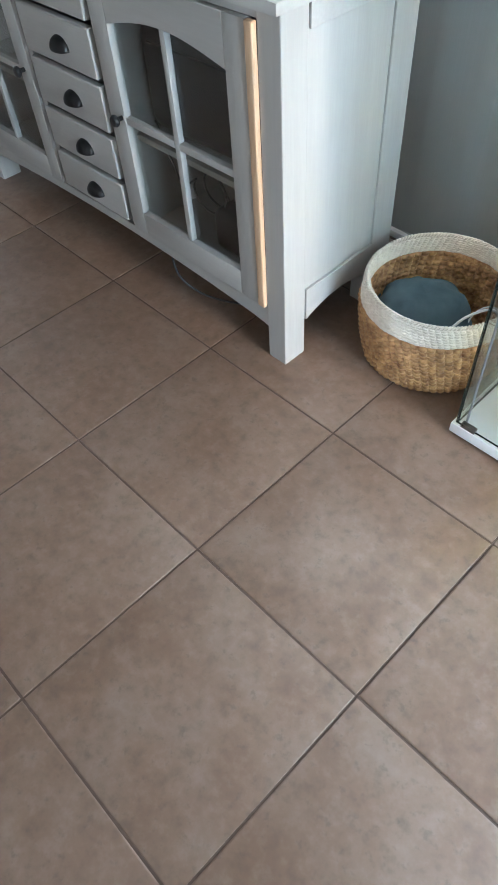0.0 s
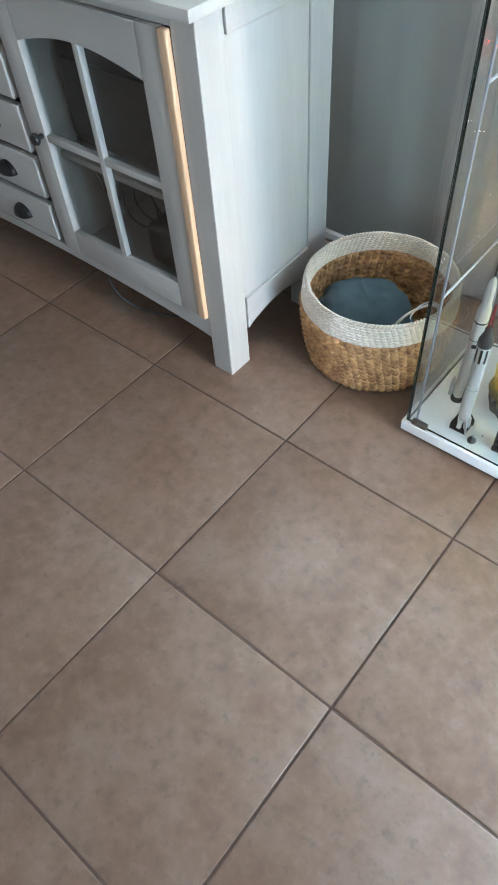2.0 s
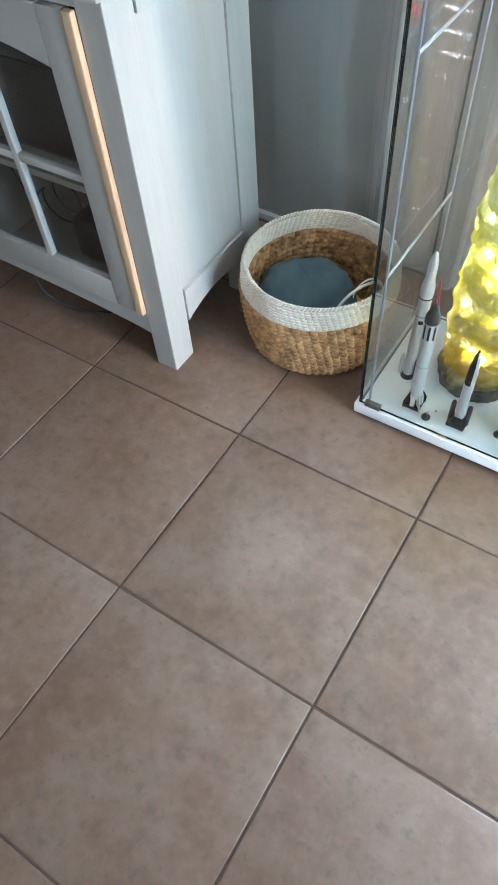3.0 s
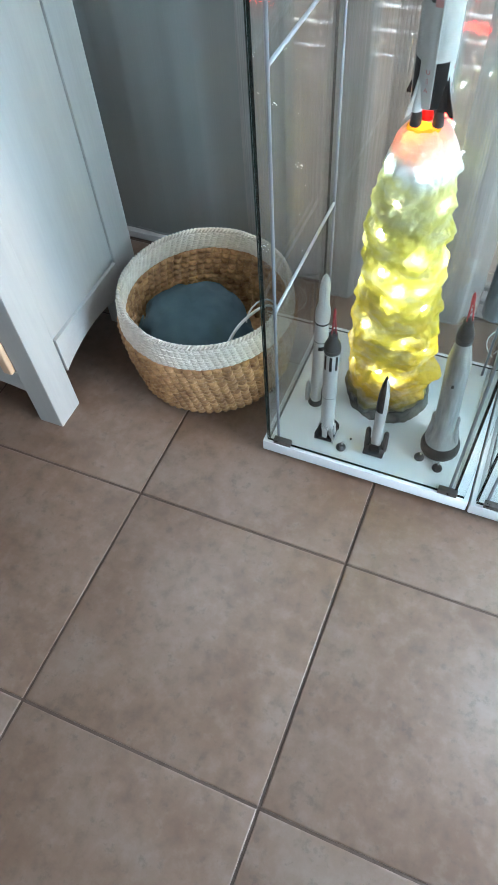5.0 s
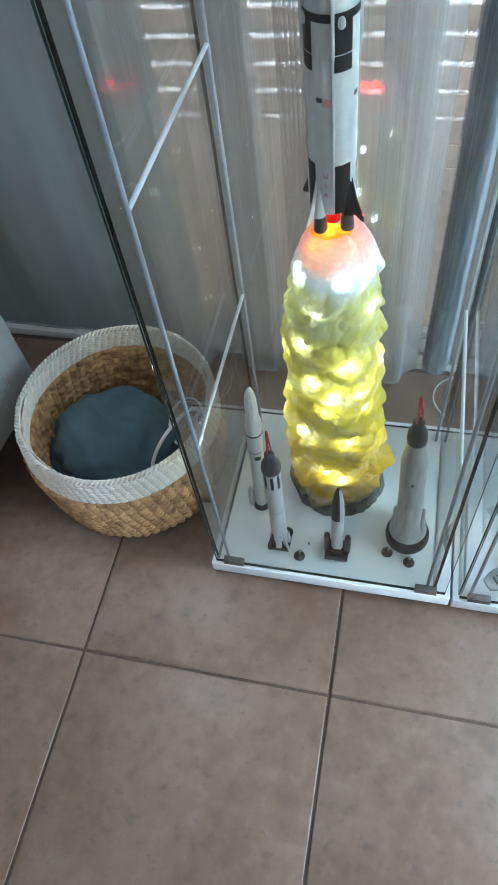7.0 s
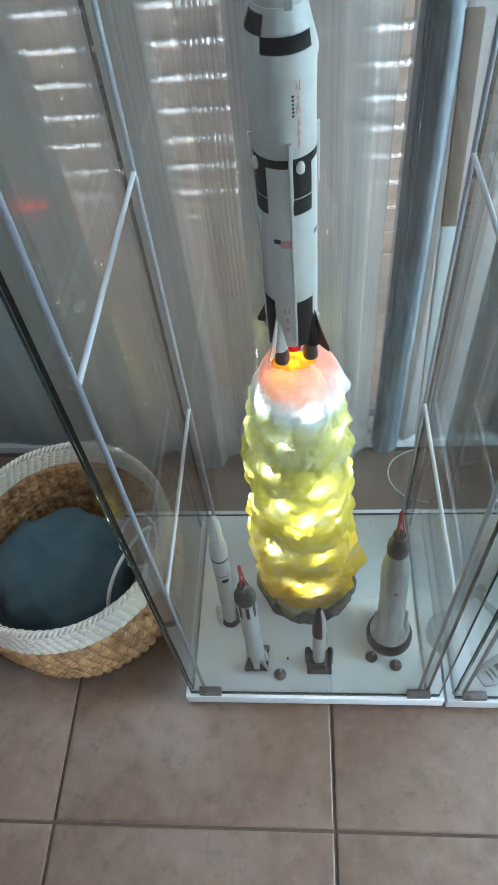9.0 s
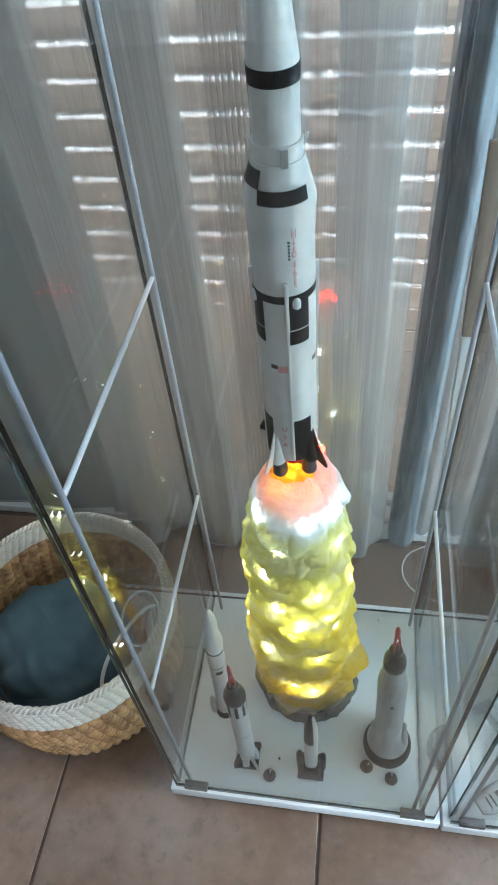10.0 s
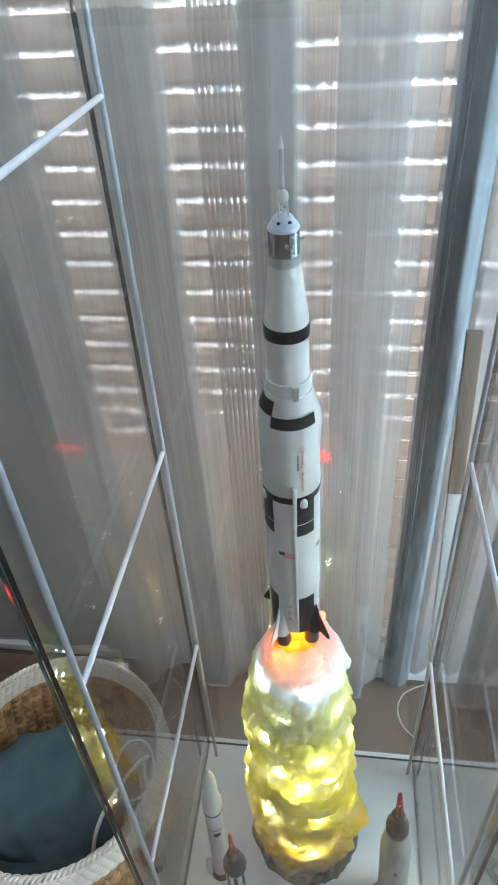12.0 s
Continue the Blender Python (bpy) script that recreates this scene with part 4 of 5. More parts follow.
for d in (-90, 0, 90, 180):
    a = radians(d + 2)
    q = bmesh.new()
    box(-0.0012, 0.0012, -0.0026, 0.0006, -0.0012, 0.0012, 0.0003, q)
    bmesh.ops.translate(q, verts=q.verts, vec=(0, -0.0112, 1.139 - RZ))
    bmesh.ops.rotate(q, verts=q.verts, cent=(0, 0, 0), matrix=Matrix.Rotation(a, 3, "Z"))
    part("thruster", q, MODEL_SILVER, sm)
cm = shell("capsule", ((0.0106, 1.148), (0.0108, 1.1495), (0.0097, 1.152), (0.0060, 1.1595), (0.0032, 1.1625), (0.001, 1.1635)), CAPSULE, label="pale blue crew capsule")
for d, rw, zw in ((-31, 0.0014, 1.1568), (27, 0.0014, 1.1568), (-2, 0.0008, 1.1545)):
    a = radians(d)
    q = bmesh.new()
    bmesh.ops.create_icosphere(q, subdivisions=2, radius=rw, matrix=Matrix.Translation((0.0075 * math.sin(a), -0.0075 * math.cos(a), zw - RZ)))
    part("capsule_window", q, MODEL_BLACK, cm)
tower = bmesh.new()
for k in range(4):
    a = math.pi / 4 + k * math.pi / 2
    b = a + math.pi / 2
    lo, hi = 0.0044, 0.0034
    tube([(lo * math.cos(a), lo * math.sin(a), 1.1605 - RZ), (hi * math.cos(a), hi * math.sin(a), 1.173 - RZ)], 0.0006, 6, tower)
    tube([(lo * math.cos(a), lo * math.sin(a), 1.1615 - RZ), (0.0038 * math.cos(b), 0.0038 * math.sin(b), 1.167 - RZ)], 0.0005, 5, tower)
    tube([(0.0038 * math.cos(a), 0.0038 * math.sin(a), 1.167 - RZ), (hi * math.cos(b), hi * math.sin(b), 1.173 - RZ)], 0.0005, 5, tower)
part("escape_tower", tower, MODEL_WHITE, rocket, "white lattice escape tower")
shell("motor_nozzles", ((0.0030, 1.1715), (0.0040, 1.1725), (0.0039, 1.176), (0.0022, 1.1785), (0.0016, 1.179)), MODEL_WHITE, 16)
shell("escape_motor", ((0.0015, 1.178), (0.0015, 1.2005)), CLEAR, 16, label="clear grey plastic escape motor")
shell("nose_cone", ((0.0017, 1.200), (0.0016, 1.2015), (0.0003, 1.2065)), MODEL_WHITE, 16)
for d in (0, 90, 180, 270):
    patch("black_field", R1, R1, 0.857, 0.8755, d - 3, d + 42, MODEL_BLACK, s1)
    patch("black_field", R1, R1, 0.8765, 0.9035, d - 3, d + 42, MODEL_BLACK, s1)
    patch("black_field", R1, R1, 0.7205, 0.7645, d - 3, d + 42, MODEL_BLACK, s1)
for d in (-44, 136):
    patch("black_field", R1 + 0.0008, R1 - 0.0018, 0.9868, 1.0005, d, d + 90, MODEL_BLACK, s2, lift=0.0006)
patch("black_field", R1 - 0.0018, R3 + 0.0024, 1.0005, 1.0145, -134, -42, MODEL_BLACK, s2, lift=0.0006)
for d, mat_fin in ((-45, MODEL_WHITE), (45, MODEL_BLACK), (135, MODEL_WHITE), (225, MODEL_BLACK)):
    a = radians(d)
    out = Vector((math.sin(a), -math.cos(a), 0))
    fa = bmesh.new()
    lathe([(0.0088, 0.716), (0.0086, 0.720), (0.0045, 0.742), (0.0008, 0.760)], 24, bm=fa)
    for v in fa.verts:
        v.co.z -= RZ
        v.co += out * (0.0225 + (0.738 - v.co.z - RZ) * 0.10)
    fair = part("engine_fairing", fa, mat_fin, rocket)
    fin = bmesh.new()
    quad = ((0.027, 0.750), (0.034, 0.734), (0.0450, 0.714), (0.0445, 0.709), (0.0355, 0.713), (0.029, 0.717))
    side = Vector((out.y, -out.x, 0))
    va = [fin.verts.new(out * r + side * 0.0007 + Vector((0, 0, zz - RZ))) for r, zz in quad]
    vb = [fin.verts.new(out * r - side * 0.0007 + Vector((0, 0, zz - RZ))) for r, zz in quad]
    fin.faces.new(va)
    fin.faces.new(list(reversed(vb)))
    for k in range(6):
        fin.faces.new((va[k], vb[k], vb[(k + 1) % 6], va[(k + 1) % 6]))
    part("fin", fin, mat_fin, fair)
    be = bmesh.new()
    lathe([(0.0050, 0.719), (0.0058, 0.713), (0.0074, 0.702), (0.0082, 0.688), (0.0076, 0.6885), (0.006, 0.702), (0.003, 0.713)], 28, bm=be, cap=False)
    for v in be.verts:
        v.co.z -= RZ
        v.co += out * 0.0215
    part("engine_bell", be, MODEL_GREY, rocket, "dark grey engine bell")
# Dark centre bell, translucent and coloured red for the engine glow.
shell("engine_bell", ((0.0050, 0.716), (0.0060, 0.708), (0.0078, 0.698), (0.0084, 0.6885), (0.0078, 0.689), (0.006, 0.70)), RED_LIT_BELL, 28, cap=False, label="centre engine bell coloured red for the glow on it")
for d in (-2, 88, 178, 268):
    a = radians(d)
    du = bmesh.new()
    box(-0.0012, 0.0012, -0.0016, 0.001, 0.722 - RZ, 0.895 - RZ, 0.0005, du)
    box(-0.0016, 0.0016, -0.0030, 0.001, 0.872 - RZ, 0.925 - RZ, 0.0009, du)
    bmesh.ops.translate(du, verts=du.verts, vec=(0, -R1, 0))
    bmesh.ops.rotate(du, verts=du.verts, cent=(0, 0, 0), matrix=Matrix.Rotation(a, 3, "Z"))
    part("cable_duct", du, MODEL_WHITE, s1)
    mo = bmesh.new()
    lathe([(0.0012, 0.8965), (0.0034, 0.8985), (0.0036, 0.9025), (0.0026, 0.9055), (0.0006, 0.9070)], 14, bm=mo)
    for v in mo.verts:
        v.co += Vector((0, -R1 - 0.0006, -RZ))
    bmesh.ops.rotate(mo, verts=mo.verts, cent=(0, 0, 0), matrix=Matrix.Rotation(a + radians(18), 3, "Z"))
    part("fairing_bump", mo, MODEL_WHITE, s1)
port = bmesh.new()
box(-0.0026, 0.0026, -0.0022, 0.0006, 1.0165 - RZ, 1.0275 - RZ, 0.0006, port)
bmesh.ops.translate(port, verts=port.verts, vec=(0.003, -R3 - 0.0016, 0))
part("side_pod", port, MODEL_SILVER, rocket)
for d in (-78, 78):
    a = radians(d)
    va = bmesh.new()
    tube([((R3 + 0.0015) * math.sin(a), -(R3 + 0.0015) * math.cos(a), 1.022 - RZ), ((R3 + 0.0046) * math.sin(a), -(R3 + 0.0046) * math.cos(a), 1.030 - RZ)], 0.0007, 6, va)
    part("vane", va, MODEL_WHITE, rocket)
for d0 in (-40, 50, 140, 230):
    patch("flag_stripes", R1, R1, 0.8235, 0.8320, d0 + 14, d0 + 36, surface("faded_red_print", (0.50, 0.22, 0.21), (0.62, 0.32, 0.30), 0.5), s1, "faded striped flag print")
    patch("flag_canton", R1, R1, 0.8275, 0.8325, d0, d0 + 14, MODEL_GREY, s1)
RED_INK = surface("dull_red_ink", (0.40, 0.10, 0.10), (0.50, 0.15, 0.14), 0.5)


def lettering(text, d, z_top, size, step, parent, r=R1):
    """Characters one below another on the turned body."""
    for k, ch in enumerate(text):
        if ch == " ":
            continue
        cu = bpy.data.curves.new("letter", "FONT")
        cu.body, cu.size, cu.align_x, cu.align_y, cu.extrude = ch, size, "CENTER", "CENTER", 0.0001
        cu.materials.append(RED_INK)
        ob = new("letter", cu)
        ob.parent = parent
        a = radians(d)
        ob.matrix_basis = Matrix.Rotation(a, 4, "Z") @ pose(0, -r - 0.00045, z_top - RZ - k * step, 90, 0, 0)


lettering("UNITED STATES", 15, 0.9735, 0.0054, 0.0044, s2)
lettering("USA", -20, 0.7560, 0.0085, 0.0085, s1)
lettering("USA", 70, 0.7560, 0.0085, 0.0085, s1)
for k in range(6):
    patch("print_mark", R1, R1, 0.9470 + 0.0032 * k, 0.9489 + 0.0032 * k, 4, 8, MODEL_BLACK, s2)

# The lower stages are drawn longer than their nominal heights, the nose a little shorter.
NOMINAL = (0.660, 0.688, 0.716, 0.722, 0.7645, 0.785, 0.857, 0.876, 0.902, 0.910, 0.9868, 1.0005, 1.0165, 1.0275, 1.064, 1.0765, 1.1215, 1.1285, 1.148, 1.1635, 1.178, 1.2065)
DRAWN = (0.657, 0.6835, 0.7075, 0.713, 0.773, 0.801, 0.871, 0.8865, 0.915, 0.9225, 0.9915, 1.0105, 1.0240, 1.037, 1.0745, 1.085, 1.1305, 1.1375, 1.1545, 1.1655, 1.179, 1.2125)
for ob in rocket.children_recursive:
    if ob.type == "MESH":
        for v in ob.data.vertices:
            v.co.z = float(np.interp(v.co.z + RZ, NOMINAL, DRAWN)) - RZ
    else:
        ob.location.z = float(np.interp(ob.location.z + RZ, NOMINAL, DRAWN)) - RZ

# ---- small model rockets on the cabinet base ----
BASE = DECK + 0.0004


def small(name, x, y, label, turn=(0, 0, 0)):
    return thing(name, (x, y, BASE), label, "model rocket", "small model rockets", local=True, turn=turn)


def red_tower(parent, z0, z1, w):
    bm = bmesh.new()
    for k in range(3):
        a = 2 * math.pi * k / 3
        tube([(w * math.cos(a), w * math.sin(a), z0), (w * 0.45 * math.cos(a), w * 0.45 * math.sin(a), z0 + (z1 - z0) * 0.62)], 0.0013, 6, bm)
    zs = np.linspace(z0, z0 + (z1 - z0) * 0.62, 6)
    for k, (a, b) in enumerate(zip(zs, zs[1:])):
        ang = 2.1 * k
        tube([(w * 0.8 * math.cos(ang), w * 0.8 * math.sin(ang), a), (w * 0.6 * math.cos(ang + 2.1), w * 0.6 * math.sin(ang + 2.1), b)], 0.0010, 5, bm)
    lathe([(0.0016, z0 + (z1 - z0) * 0.58), (w * 0.62, z0 + (z1 - z0) * 0.60), (w * 0.55, z1 - 0.006), (w * 0.2, z1)], 12, bm=bm)
    part("escape_tower", bm, MODEL_RED, parent, "red escape tower")


def flat_fin(pts, ang, thick, mat, parent, name="fin"):
    """A fin plate of (radius, height) corners at a bearing."""
    out = Vector((math.sin(ang), -math.cos(ang), 0))
    side = Vector((-out.y, out.x, 0)) * thick / 2
    bm = bmesh.new()
    va = [bm.verts.new(out * r + side + Vector((0, 0, zz))) for r, zz in pts]
    vb = [bm.verts.new(out * r - side + Vector((0, 0, zz))) for r, zz in pts]
    bm.faces.new(va)
    bm.faces.new(list(reversed(vb)))
    for k in range(len(pts)):
        bm.faces.new((va[k], vb[k], vb[(k + 1) % len(pts)], va[(k + 1) % len(pts)]))
    return part(name, bm, mat, parent)


ra = small("capsule_rocket_model", 0.325, 0.250, "slim white model rocket with black capsule and red tower")
part("body", lathe([(0.0148, 0.030), (0.0142, 0.05), (0.0140, 0.135), (0.0144, 0.1355), (0.0144, 0.1375), (0.0140, 0.138), (0.0140, 0.195)], 40), MODEL_WHITE, ra)
part("seam_ring", lathe([(0.0144, 0.133), (0.0144, 0.1345)], 40, cap=False), MODEL_GREY, ra)
part("striped_band", lathe([(0.0143, 0.195), (0.0143, 0.258), (0.012, 0.262)], 40), MODEL_WHITE, ra)
for k in range(8):
    bm = lathe([(0.0147, 0.216), (0.0147, 0.254)], 4, cap=False, a0=radians(45 * k), a1=radians(45 * k + 20))
    part("black_stripe", bm, MODEL_BLACK, ra)
part("capsule", lathe([(0.0138, 0.257), (0.0156, 0.2585), (0.0158, 0.266), (0.0146, 0.2665), (0.0146, 0.270), (0.0152, 0.2705), (0.0150, 0.274), (0.0108, 0.284), (0.0078, 0.292), (0.0084, 0.2925), (0.0080, 0.301), (0.0050, 0.303), (0.003, 0.307)], 36), MODEL_GREY, ra, "dark grey capsule")
red_tower(ra, 0.302, 0.362, 0.0046)
part("launch_ring", box(-0.019, 0.019, -0.019, 0.019, 0.0, 0.012, 0.002), MODEL_BLACK, ra)
for k in range(4):
    flat_fin(((0.010, 0.010), (0.028, 0.0), (0.028, 0.020), (0.014, 0.048), (0.010, 0.048)), radians(45 + 90 * k), 0.003, MODEL_BLACK if k % 2 else MODEL_WHITE, ra)
for k in range(4):
    flat_fin(((0.012, 0.012), (0.019, 0.012), (0.0165, 0.040), (0.012, 0.040)), radians(90 * k), 0.010, MODEL_WHITE, ra, "skirt_panel")

rb = small("booster_rocket_model", 0.274, 0.325, "white model rocket with rounded fairing and dark nozzle", (0, 1.6, 0))
part("body", lathe([(0.011, 0.012), (0.0128, 0.018), (0.0128, 0.200), (0.0134, 0.201), (0.0136, 0.246)], 40), MODEL_WHITE, rb)
part("seam_ring", lathe([(0.0136, 0.1975), (0.0136, 0.1995)], 40, cap=False), MODEL_GREY, rb)
part("dark_band", lathe([(0.0141, 0.246), (0.0141, 0.2495)], 40), MODEL_BLACK, rb)
part("fairing", lathe([(0.0136, 0.249), (0.0144, 0.262), (0.0144, 0.276), (0.0108, 0.292), (0.0100, 0.298), (0.0100, 0.325), (0.0088, 0.342), (0.0056, 0.355), (0.0015, 0.3625)], 40), MODEL_WHITE, rb, "white rounded nose fairing")
part("fairing_seam", tube([(0.0040, -0.0093, 0.296), (0.0040, -0.0093, 0.326), (0.0034, -0.0079, 0.343)], 0.0006, 5), MODEL_SILVER, rb)
part("stage_patch", lathe([(0.0132, 0.177), (0.0132, 0.188)], 6, cap=False, a0=radians(0), a1=radians(48)), MODEL_BLACK, rb)
part("nozzle", lathe([(0.016, 0.0), (0.016, 0.004), (0.009, 0.014)], 28), MODEL_GREY, rb, "dark grey nozzle disc")
for dgr in (-70, 75):
    q = lathe([(0.0052, 0.010), (0.0052, 0.058), (0.001, 0.072)], 18)
    a = radians(dgr)
    bmesh.ops.translate(q, verts=q.verts, vec=(0.0185 * math.sin(a), -0.0185 * math.cos(a), 0))
    part("side_booster", q, MODEL_GREY if dgr > 0 else MODEL_WHITE, rb)

rc = small("finned_rocket_model", 0.431, 0.248, "short model rocket with a dark pointed nose and fins")
part("body", lathe([(0.0100, 0.010), (0.0106, 0.030), (0.0106, 0.135)], 36), MODEL_WHITE, rc)
part("nose", lathe([(0.0110, 0.134), (0.0108, 0.160), (0.0096, 0.185), (0.0066, 0.210), (0.0028, 0.226), (0.0004, 0.232)], 36), MODEL_BLACK, rc, "black pointed nose")
bm = lathe([(0.01115, 0.134), (0.01095, 0.160), (0.00975, 0.185), (0.00675, 0.210), (0.003, 0.2255)], 8, cap=False, a0=radians(25), a1=radians(95))
part("nose_panel", bm, MODEL_WHITE, rc)
part("tail_ring", lathe([(0.0132, 0.0), (0.0132, 0.018), (0.0112, 0.024)], 30), MODEL_BLACK, rc)
part("launch_table", box(-0.021, 0.021, -0.022, 0.018, 0.003, 0.011, 0.0015), MODEL_GREY, rc, "dark grey launch table")
part("apron", prism([(-0.012, 0.011), (0.012, 0.011), (0.010, 0.030), (-0.010, 0.030)], -0.016, -0.011, 0.001), MODEL_BLACK, rc)
for sx in (-1, 1):
    part("side_arm", lathe([(0.0052, 0.004), (0.0056, 0.006), (0.0056, 0.056), (0.0046, 0.064), (0.0012, 0.068)], 16, sx * 0.0185, 0.0), MODEL_GREY, rc)
    for sy in (-0.018, 0.014):
        part("table_foot", box(sx * 0.0165 - 0.0018, sx * 0.0165 + 0.0018, sy - 0.002, sy + 0.002, 0.0, 0.004, 0.0004), MODEL_BLACK, rc)

rd = small("capsule_booster_model", 0.554, 0.296, "stout dull silver model rocket with red escape tower", (0, -2.6, 0))
part("base_disc", lathe([(0.034, 0.0), (0.0388, 0.006), (0.0392, 0.018), (0.036, 0.030), (0.032, 0.036)], 56), MODEL_BLACK, rd, "black round stand")
part("skirt", lathe([(0.0335, 0.033), (0.0300, 0.046), (0.0250, 0.062), (0.0220, 0.076)], 48), MODEL_SILVER, rd)
part("body", lathe([(0.0222, 0.060), (0.0218, 0.076), (0.0214, 0.150), (0.0210, 0.1505), (0.0212, 0.262), (0.0202, 0.272), (0.0164, 0.294), (0.0132, 0.312), (0.0124, 0.318)], 48), MODEL_SILVER, rd, "dull silver tank")
for dgr in (-80, 80):
    a = radians(dgr)
    q = lathe([(0.0100, 0.030), (0.0096, 0.045), (0.0070, 0.072), (0.0044, 0.084), (0.0040, 0.112), (0.001, 0.119)], 22)
    bmesh.ops.translate(q, verts=q.verts, vec=(0.0235 * math.sin(a), -0.0235 * math.cos(a), 0))
    part("engine_pod", q, MODEL_SILVER, rd)
part("capsule", lathe([(0.0128, 0.312), (0.0150, 0.314), (0.0152, 0.324), (0.0138, 0.3245), (0.0138, 0.328), (0.0148, 0.3285), (0.0146, 0.334), (0.0112, 0.344), (0.0084, 0.351), (0.0090, 0.3515), (0.0086, 0.360), (0.0054, 0.362), (0.003, 0.368)], 36), MODEL_GREY, rd, "dark grey capsule")
red_tower(rd, 0.362, 0.420, 0.0056)
part("badge", box(-0.0024, 0.0024, -0.0214, -0.0206, 0.212, 0.221, 0.0002), MODEL_GREY, rd)


def tiny_capsule(x, y, turn):
    c = thing("tiny_capsule_model", (x, y, BASE), "tiny dark dish-shaped model capsule lying on the base", "model part", "tiny model capsules", local=True, turn=(0, 0, turn))
    part("dish", lathe([(0.0095, 0.0), (0.0105, 0.002), (0.0098, 0.005), (0.006, 0.011), (0.004, 0.013)], 24), MODEL_GREY, c)
    part("pin", tube([(0.001, 0, 0.010), (0.003, 0.002, 0.021)], 0.002, 8), MODEL_WHITE, c)
    return c


tiny_capsule(0.364, 0.226, 20)
tiny_capsule(0.521, 0.258, -30)
tiny_capsule(0.561, 0.244, 60)
chip = thing("plastic_chip", (0.377, 0.254, BASE), "tiny dark plastic chip lying on the base", "model part")
part("chip", box(0.3755, 0.379, 0.252, 0.256, BASE, BASE + 0.002, 0.0005), MODEL_BLACK, chip)

hook = thing("wire_hook", (0.537, 0.523, BASE), "tiny dark bent wire end on the cabinet base", "wire")
part("wire", tube(smooth_line([(0.5355, 0.5255, BASE + 0.001), (0.538, 0.526, BASE + 0.002), (0.539, 0.522, BASE + 0.002), (0.538, 0.519, BASE + 0.001)], 2), 0.0004, 5), MODEL_GREY, hook)

# ---- what stands in the second cabinet ----
plane = thing("wing_model", (0.763, 0.255, BASE), "silver model aircraft wing lying on the cabinet base", "model aircraft", local=True, turn=(0, 0, 32))


def wing(i, j):
    a, u = 2 * math.pi * i / 28, j / 20
    x = -0.085 + 0.17 * u
    tip = math.sin(math.pi * min(1, max(0, u * 6, 0)) / 2) if u < 1 / 6 else 1.0
    return (x, 0.020 * math.cos(a) * (0.55 + 0.45 * tip), 0.030 + 0.0035 * math.sin(a))


bm = grid_mesh(28, 21, wing, True)
bmesh.ops.holes_fill(bm, edges=[e for e in bm.edges if e.is_boundary])
wg = part("wing", bm, MODEL_SILVER, plane)
for k, (bx, bw) in enumerate(((-0.070, 0.003), (-0.062, 0.003), (-0.052, 0.008), (-0.036, 0.003), (-0.024, 0.009), (-0.009, 0.003), (0.004, 0.009))):
    part("marking_bar", box(bx, bx + bw, -0.010, 0.008, 0.0337, 0.0342, 0.0), MODEL_GREY, wg)
part("fuselage", tube(smooth_line([(0.02, -0.05, 0.022), (0.02, 0.0, 0.020), (0.02, 0.08, 0.016), (0.02, 0.13, 0.014)], 2), 0.013, 12, taper=0.35), MODEL_SILVER, plane)
part("tail", box(0.0, 0.04, 0.118, 0.134, 0.012, 0.015, 0.001), MODEL_SILVER, plane)
for wx in (0.006, 0.034):
    part("wheel", lathe([(0.007, 0.0), (0.009, 0.003), (0.009, 0.008)], 16, wx, -0.02), MODEL_BLACK, plane)

smoke = thing("smoke_plume", (0.86, 0.40, DECK), "white lumpy smoke plume with yellow foot on the base", "model plume")


def smoke_pt(i, j):
    a, u = 2 * math.pi * i / 80, j / 70
    z = DECK + 0.36 * u
    x, y = math.cos(a), math.sin(a)
    r = (0.085 - 0.03 * u) * (1 if u < 0.93 else max(0.02, 1 - ((u - 0.93) / 0.07) ** 2)) + 0.016 * noise.noise((2 * x, 2 * y, z * 16)) + 0.006 * noise.noise((6 * x, 6 * y, z * 40))
    return (0.86 + r * x, 0.40 + r * y, z)


bm = grid_mesh(80, 71, smoke_pt, True)
bmesh.ops.holes_fill(bm, edges=[e for e in bm.edges if e.is_boundary])
part("wadding", bm, SMOKE, smoke)
yl = lathe([(0.095, DECK + 0.001), (0.10, DECK + 0.02), (0.09, DECK + 0.05), (0.078, DECK + 0.06)], 40, 0.86, 0.40)
for v in yl.verts:
    v.co += Vector((0.010 * noise.noise(v.co * 30), 0.010 * noise.noise(v.co * 30 + Vector((5, 0, 0))), 0))
part("flame_foot", yl, surface("yellow_wadding", (0.60, 0.50, 0.06), (0.75, 0.68, 0.20), 0.9, scale=30), smoke, "yellow wadding foot")

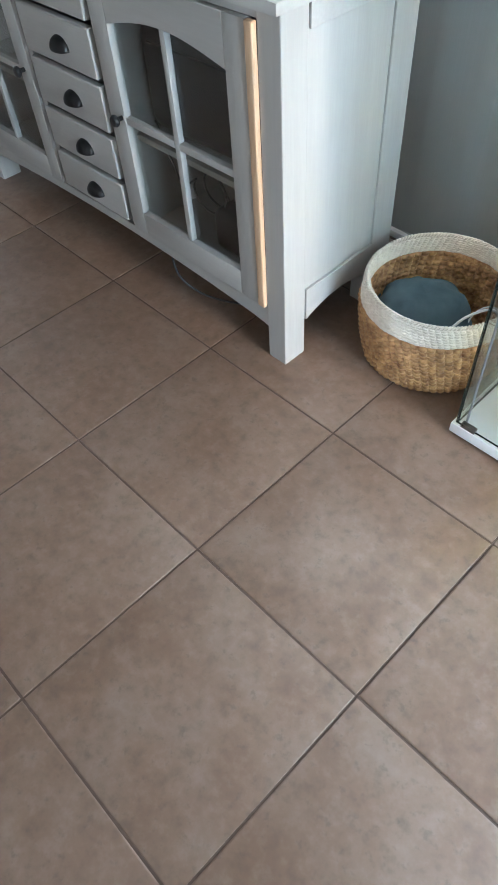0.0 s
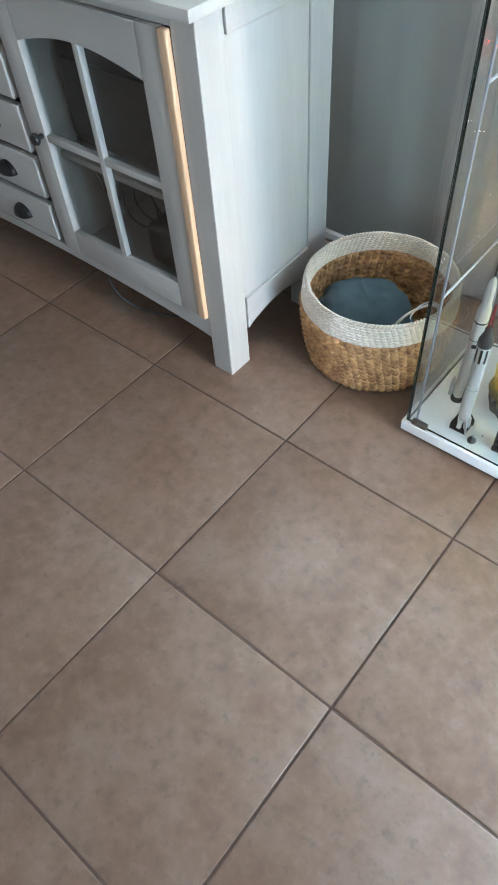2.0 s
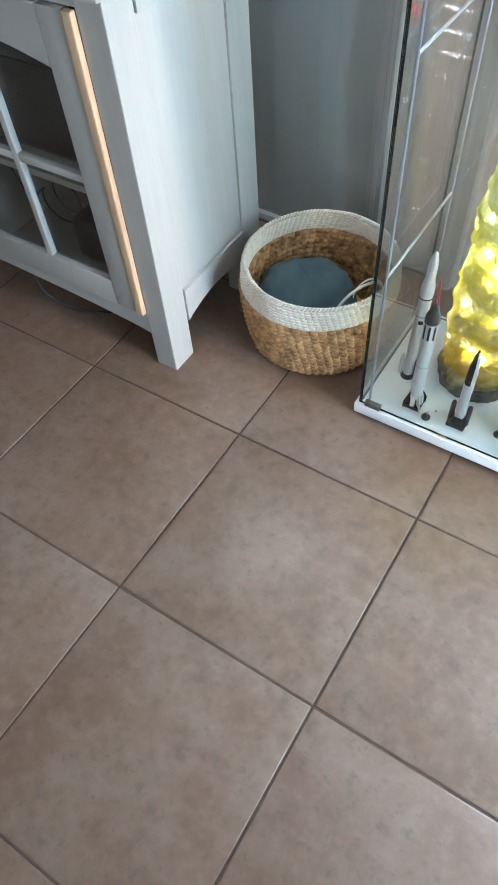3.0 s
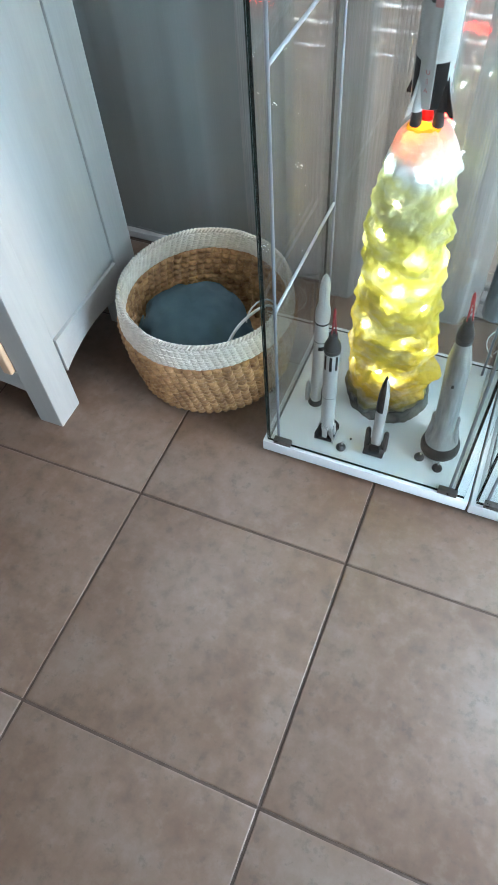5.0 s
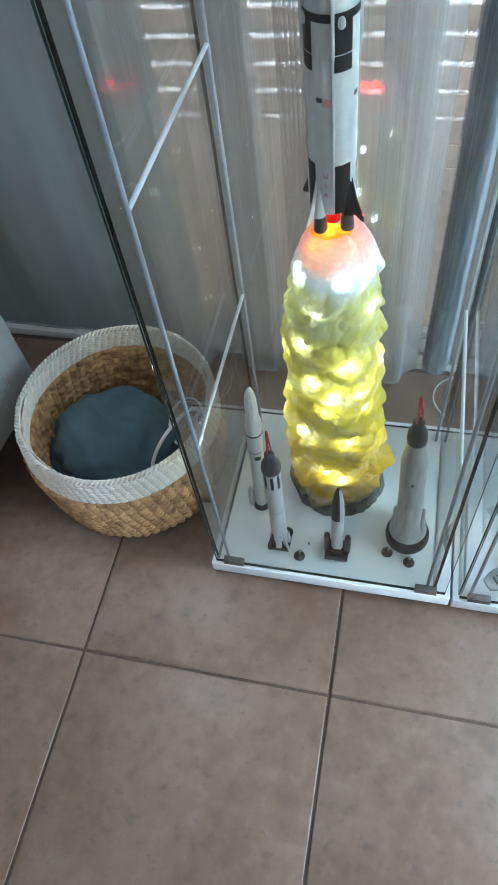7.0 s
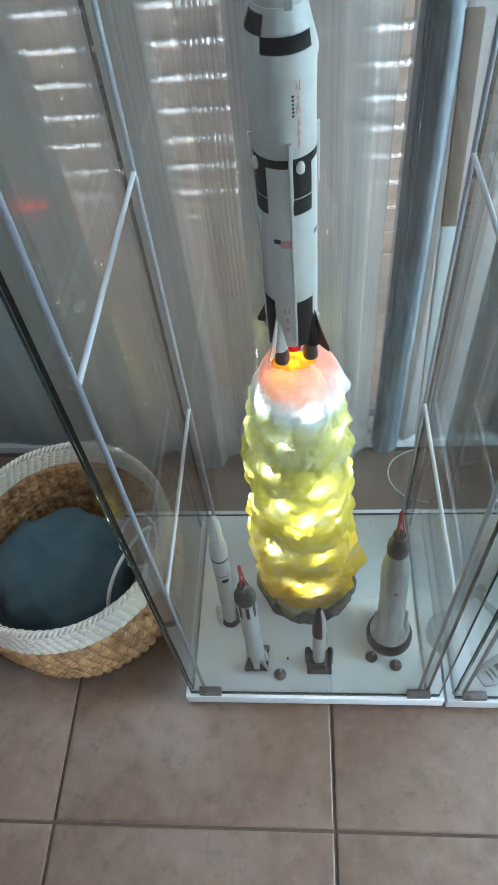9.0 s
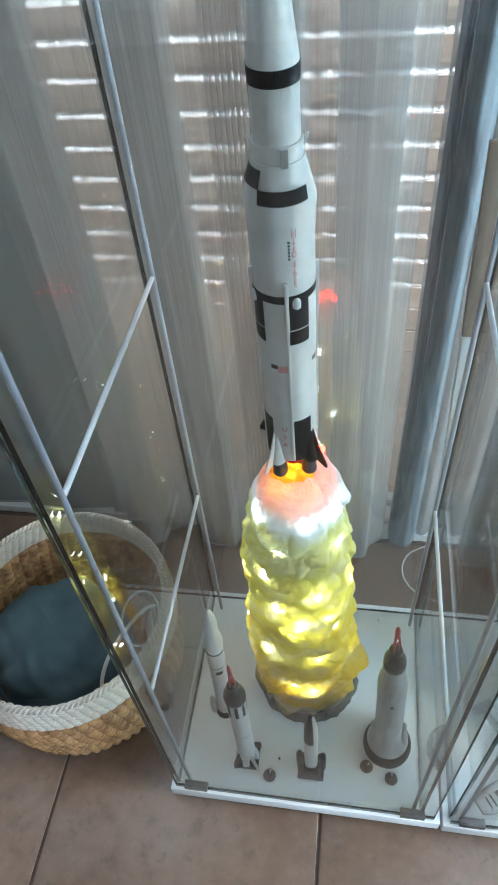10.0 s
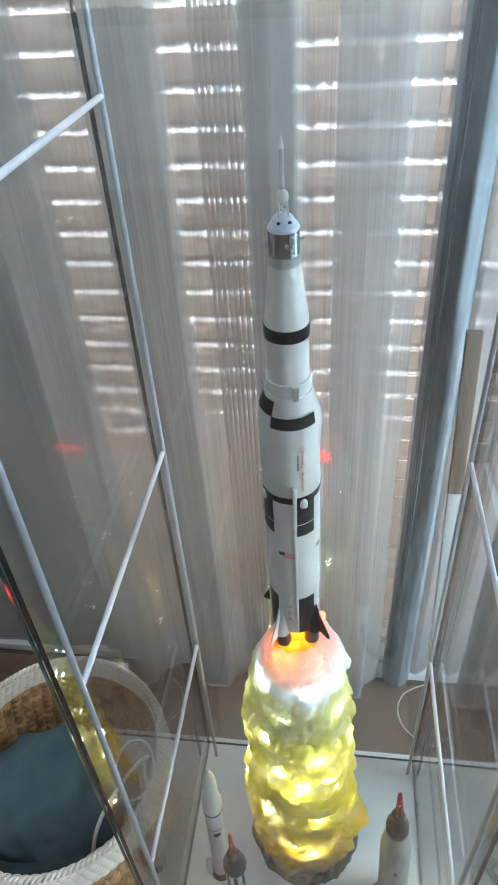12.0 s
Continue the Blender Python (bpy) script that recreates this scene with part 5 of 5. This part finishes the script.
# White cable on the floor behind the cabinet.
fc = thing("floor_cable", (0.5, 0.64, 0.0), "thin white cable looped on the floor behind the cabinet", "cable")
part("wire", tube(smooth_line([(0.66, 0.735, 0.004), (0.63, 0.725, 0.004), (0.598, 0.705, 0.004), (0.585, 0.665, 0.004), (0.60, 0.625, 0.004), (0.64, 0.60, 0.004), (0.70, 0.59, 0.004)], 3), 0.0015, 7), WHITE_CABLE, fc)
part("wire", tube(smooth_line([(0.36, 0.58, 0.004), (0.315, 0.60, 0.004), (0.295, 0.64, 0.004), (0.31, 0.685, 0.004), (0.36, 0.715, 0.004)], 3), 0.0015, 7), WHITE_CABLE, fc)

# ---- floor tiles ----


def tile_bm(w, d):
    bm = bmesh.new()
    e, b = 0.0022, 0.0006
    ring0 = [(-w / 2, -d / 2, -0.004), (w / 2, -d / 2, -0.004), (w / 2, d / 2, -0.004), (-w / 2, d / 2, -0.004)]
    ring1 = [(x, y, -b - 0.0006) for x, y, _ in ring0]
    ring2 = [(x - math.copysign(e * 0.5, x), y - math.copysign(e * 0.5, y), -0.0004) for x, y, _ in ring0]
    ring3 = [(x - math.copysign(e * 1.6, x), y - math.copysign(e * 1.6, y), 0.0) for x, y, _ in ring0]
    rings = [[bm.verts.new(p) for p in r] for r in (ring0, ring1, ring2, ring3)]
    for p, q in zip(rings, rings[1:]):
        for k in range(4):
            bm.faces.new((p[k], p[(k + 1) % 4], q[(k + 1) % 4], q[k]))
    bm.faces.new(rings[-1])
    return bm


rng = random.Random(4)
shared = {}
for i in range(-6, 6):
    for j in range(-8, 2):
        y0 = j * TILE_SIZE
        y1 = min(y0 + TILE_SIZE, Y1)
        key = round(y1 - y0, 3)
        if key not in shared:
            shared[key] = part("tile", tile_bm(TILE_SIZE - JOINT, y1 - y0 - JOINT), TILE, floor)
            t = shared[key]
        else:
            t = new("tile", shared[key].data)
            t.parent = floor
        t.matrix_basis = pose((i + 0.5) * TILE_SIZE, (y0 + y1) / 2, rng.uniform(-0.0003, 0.0003), 0, 0, rng.uniform(-0.05, 0.05))
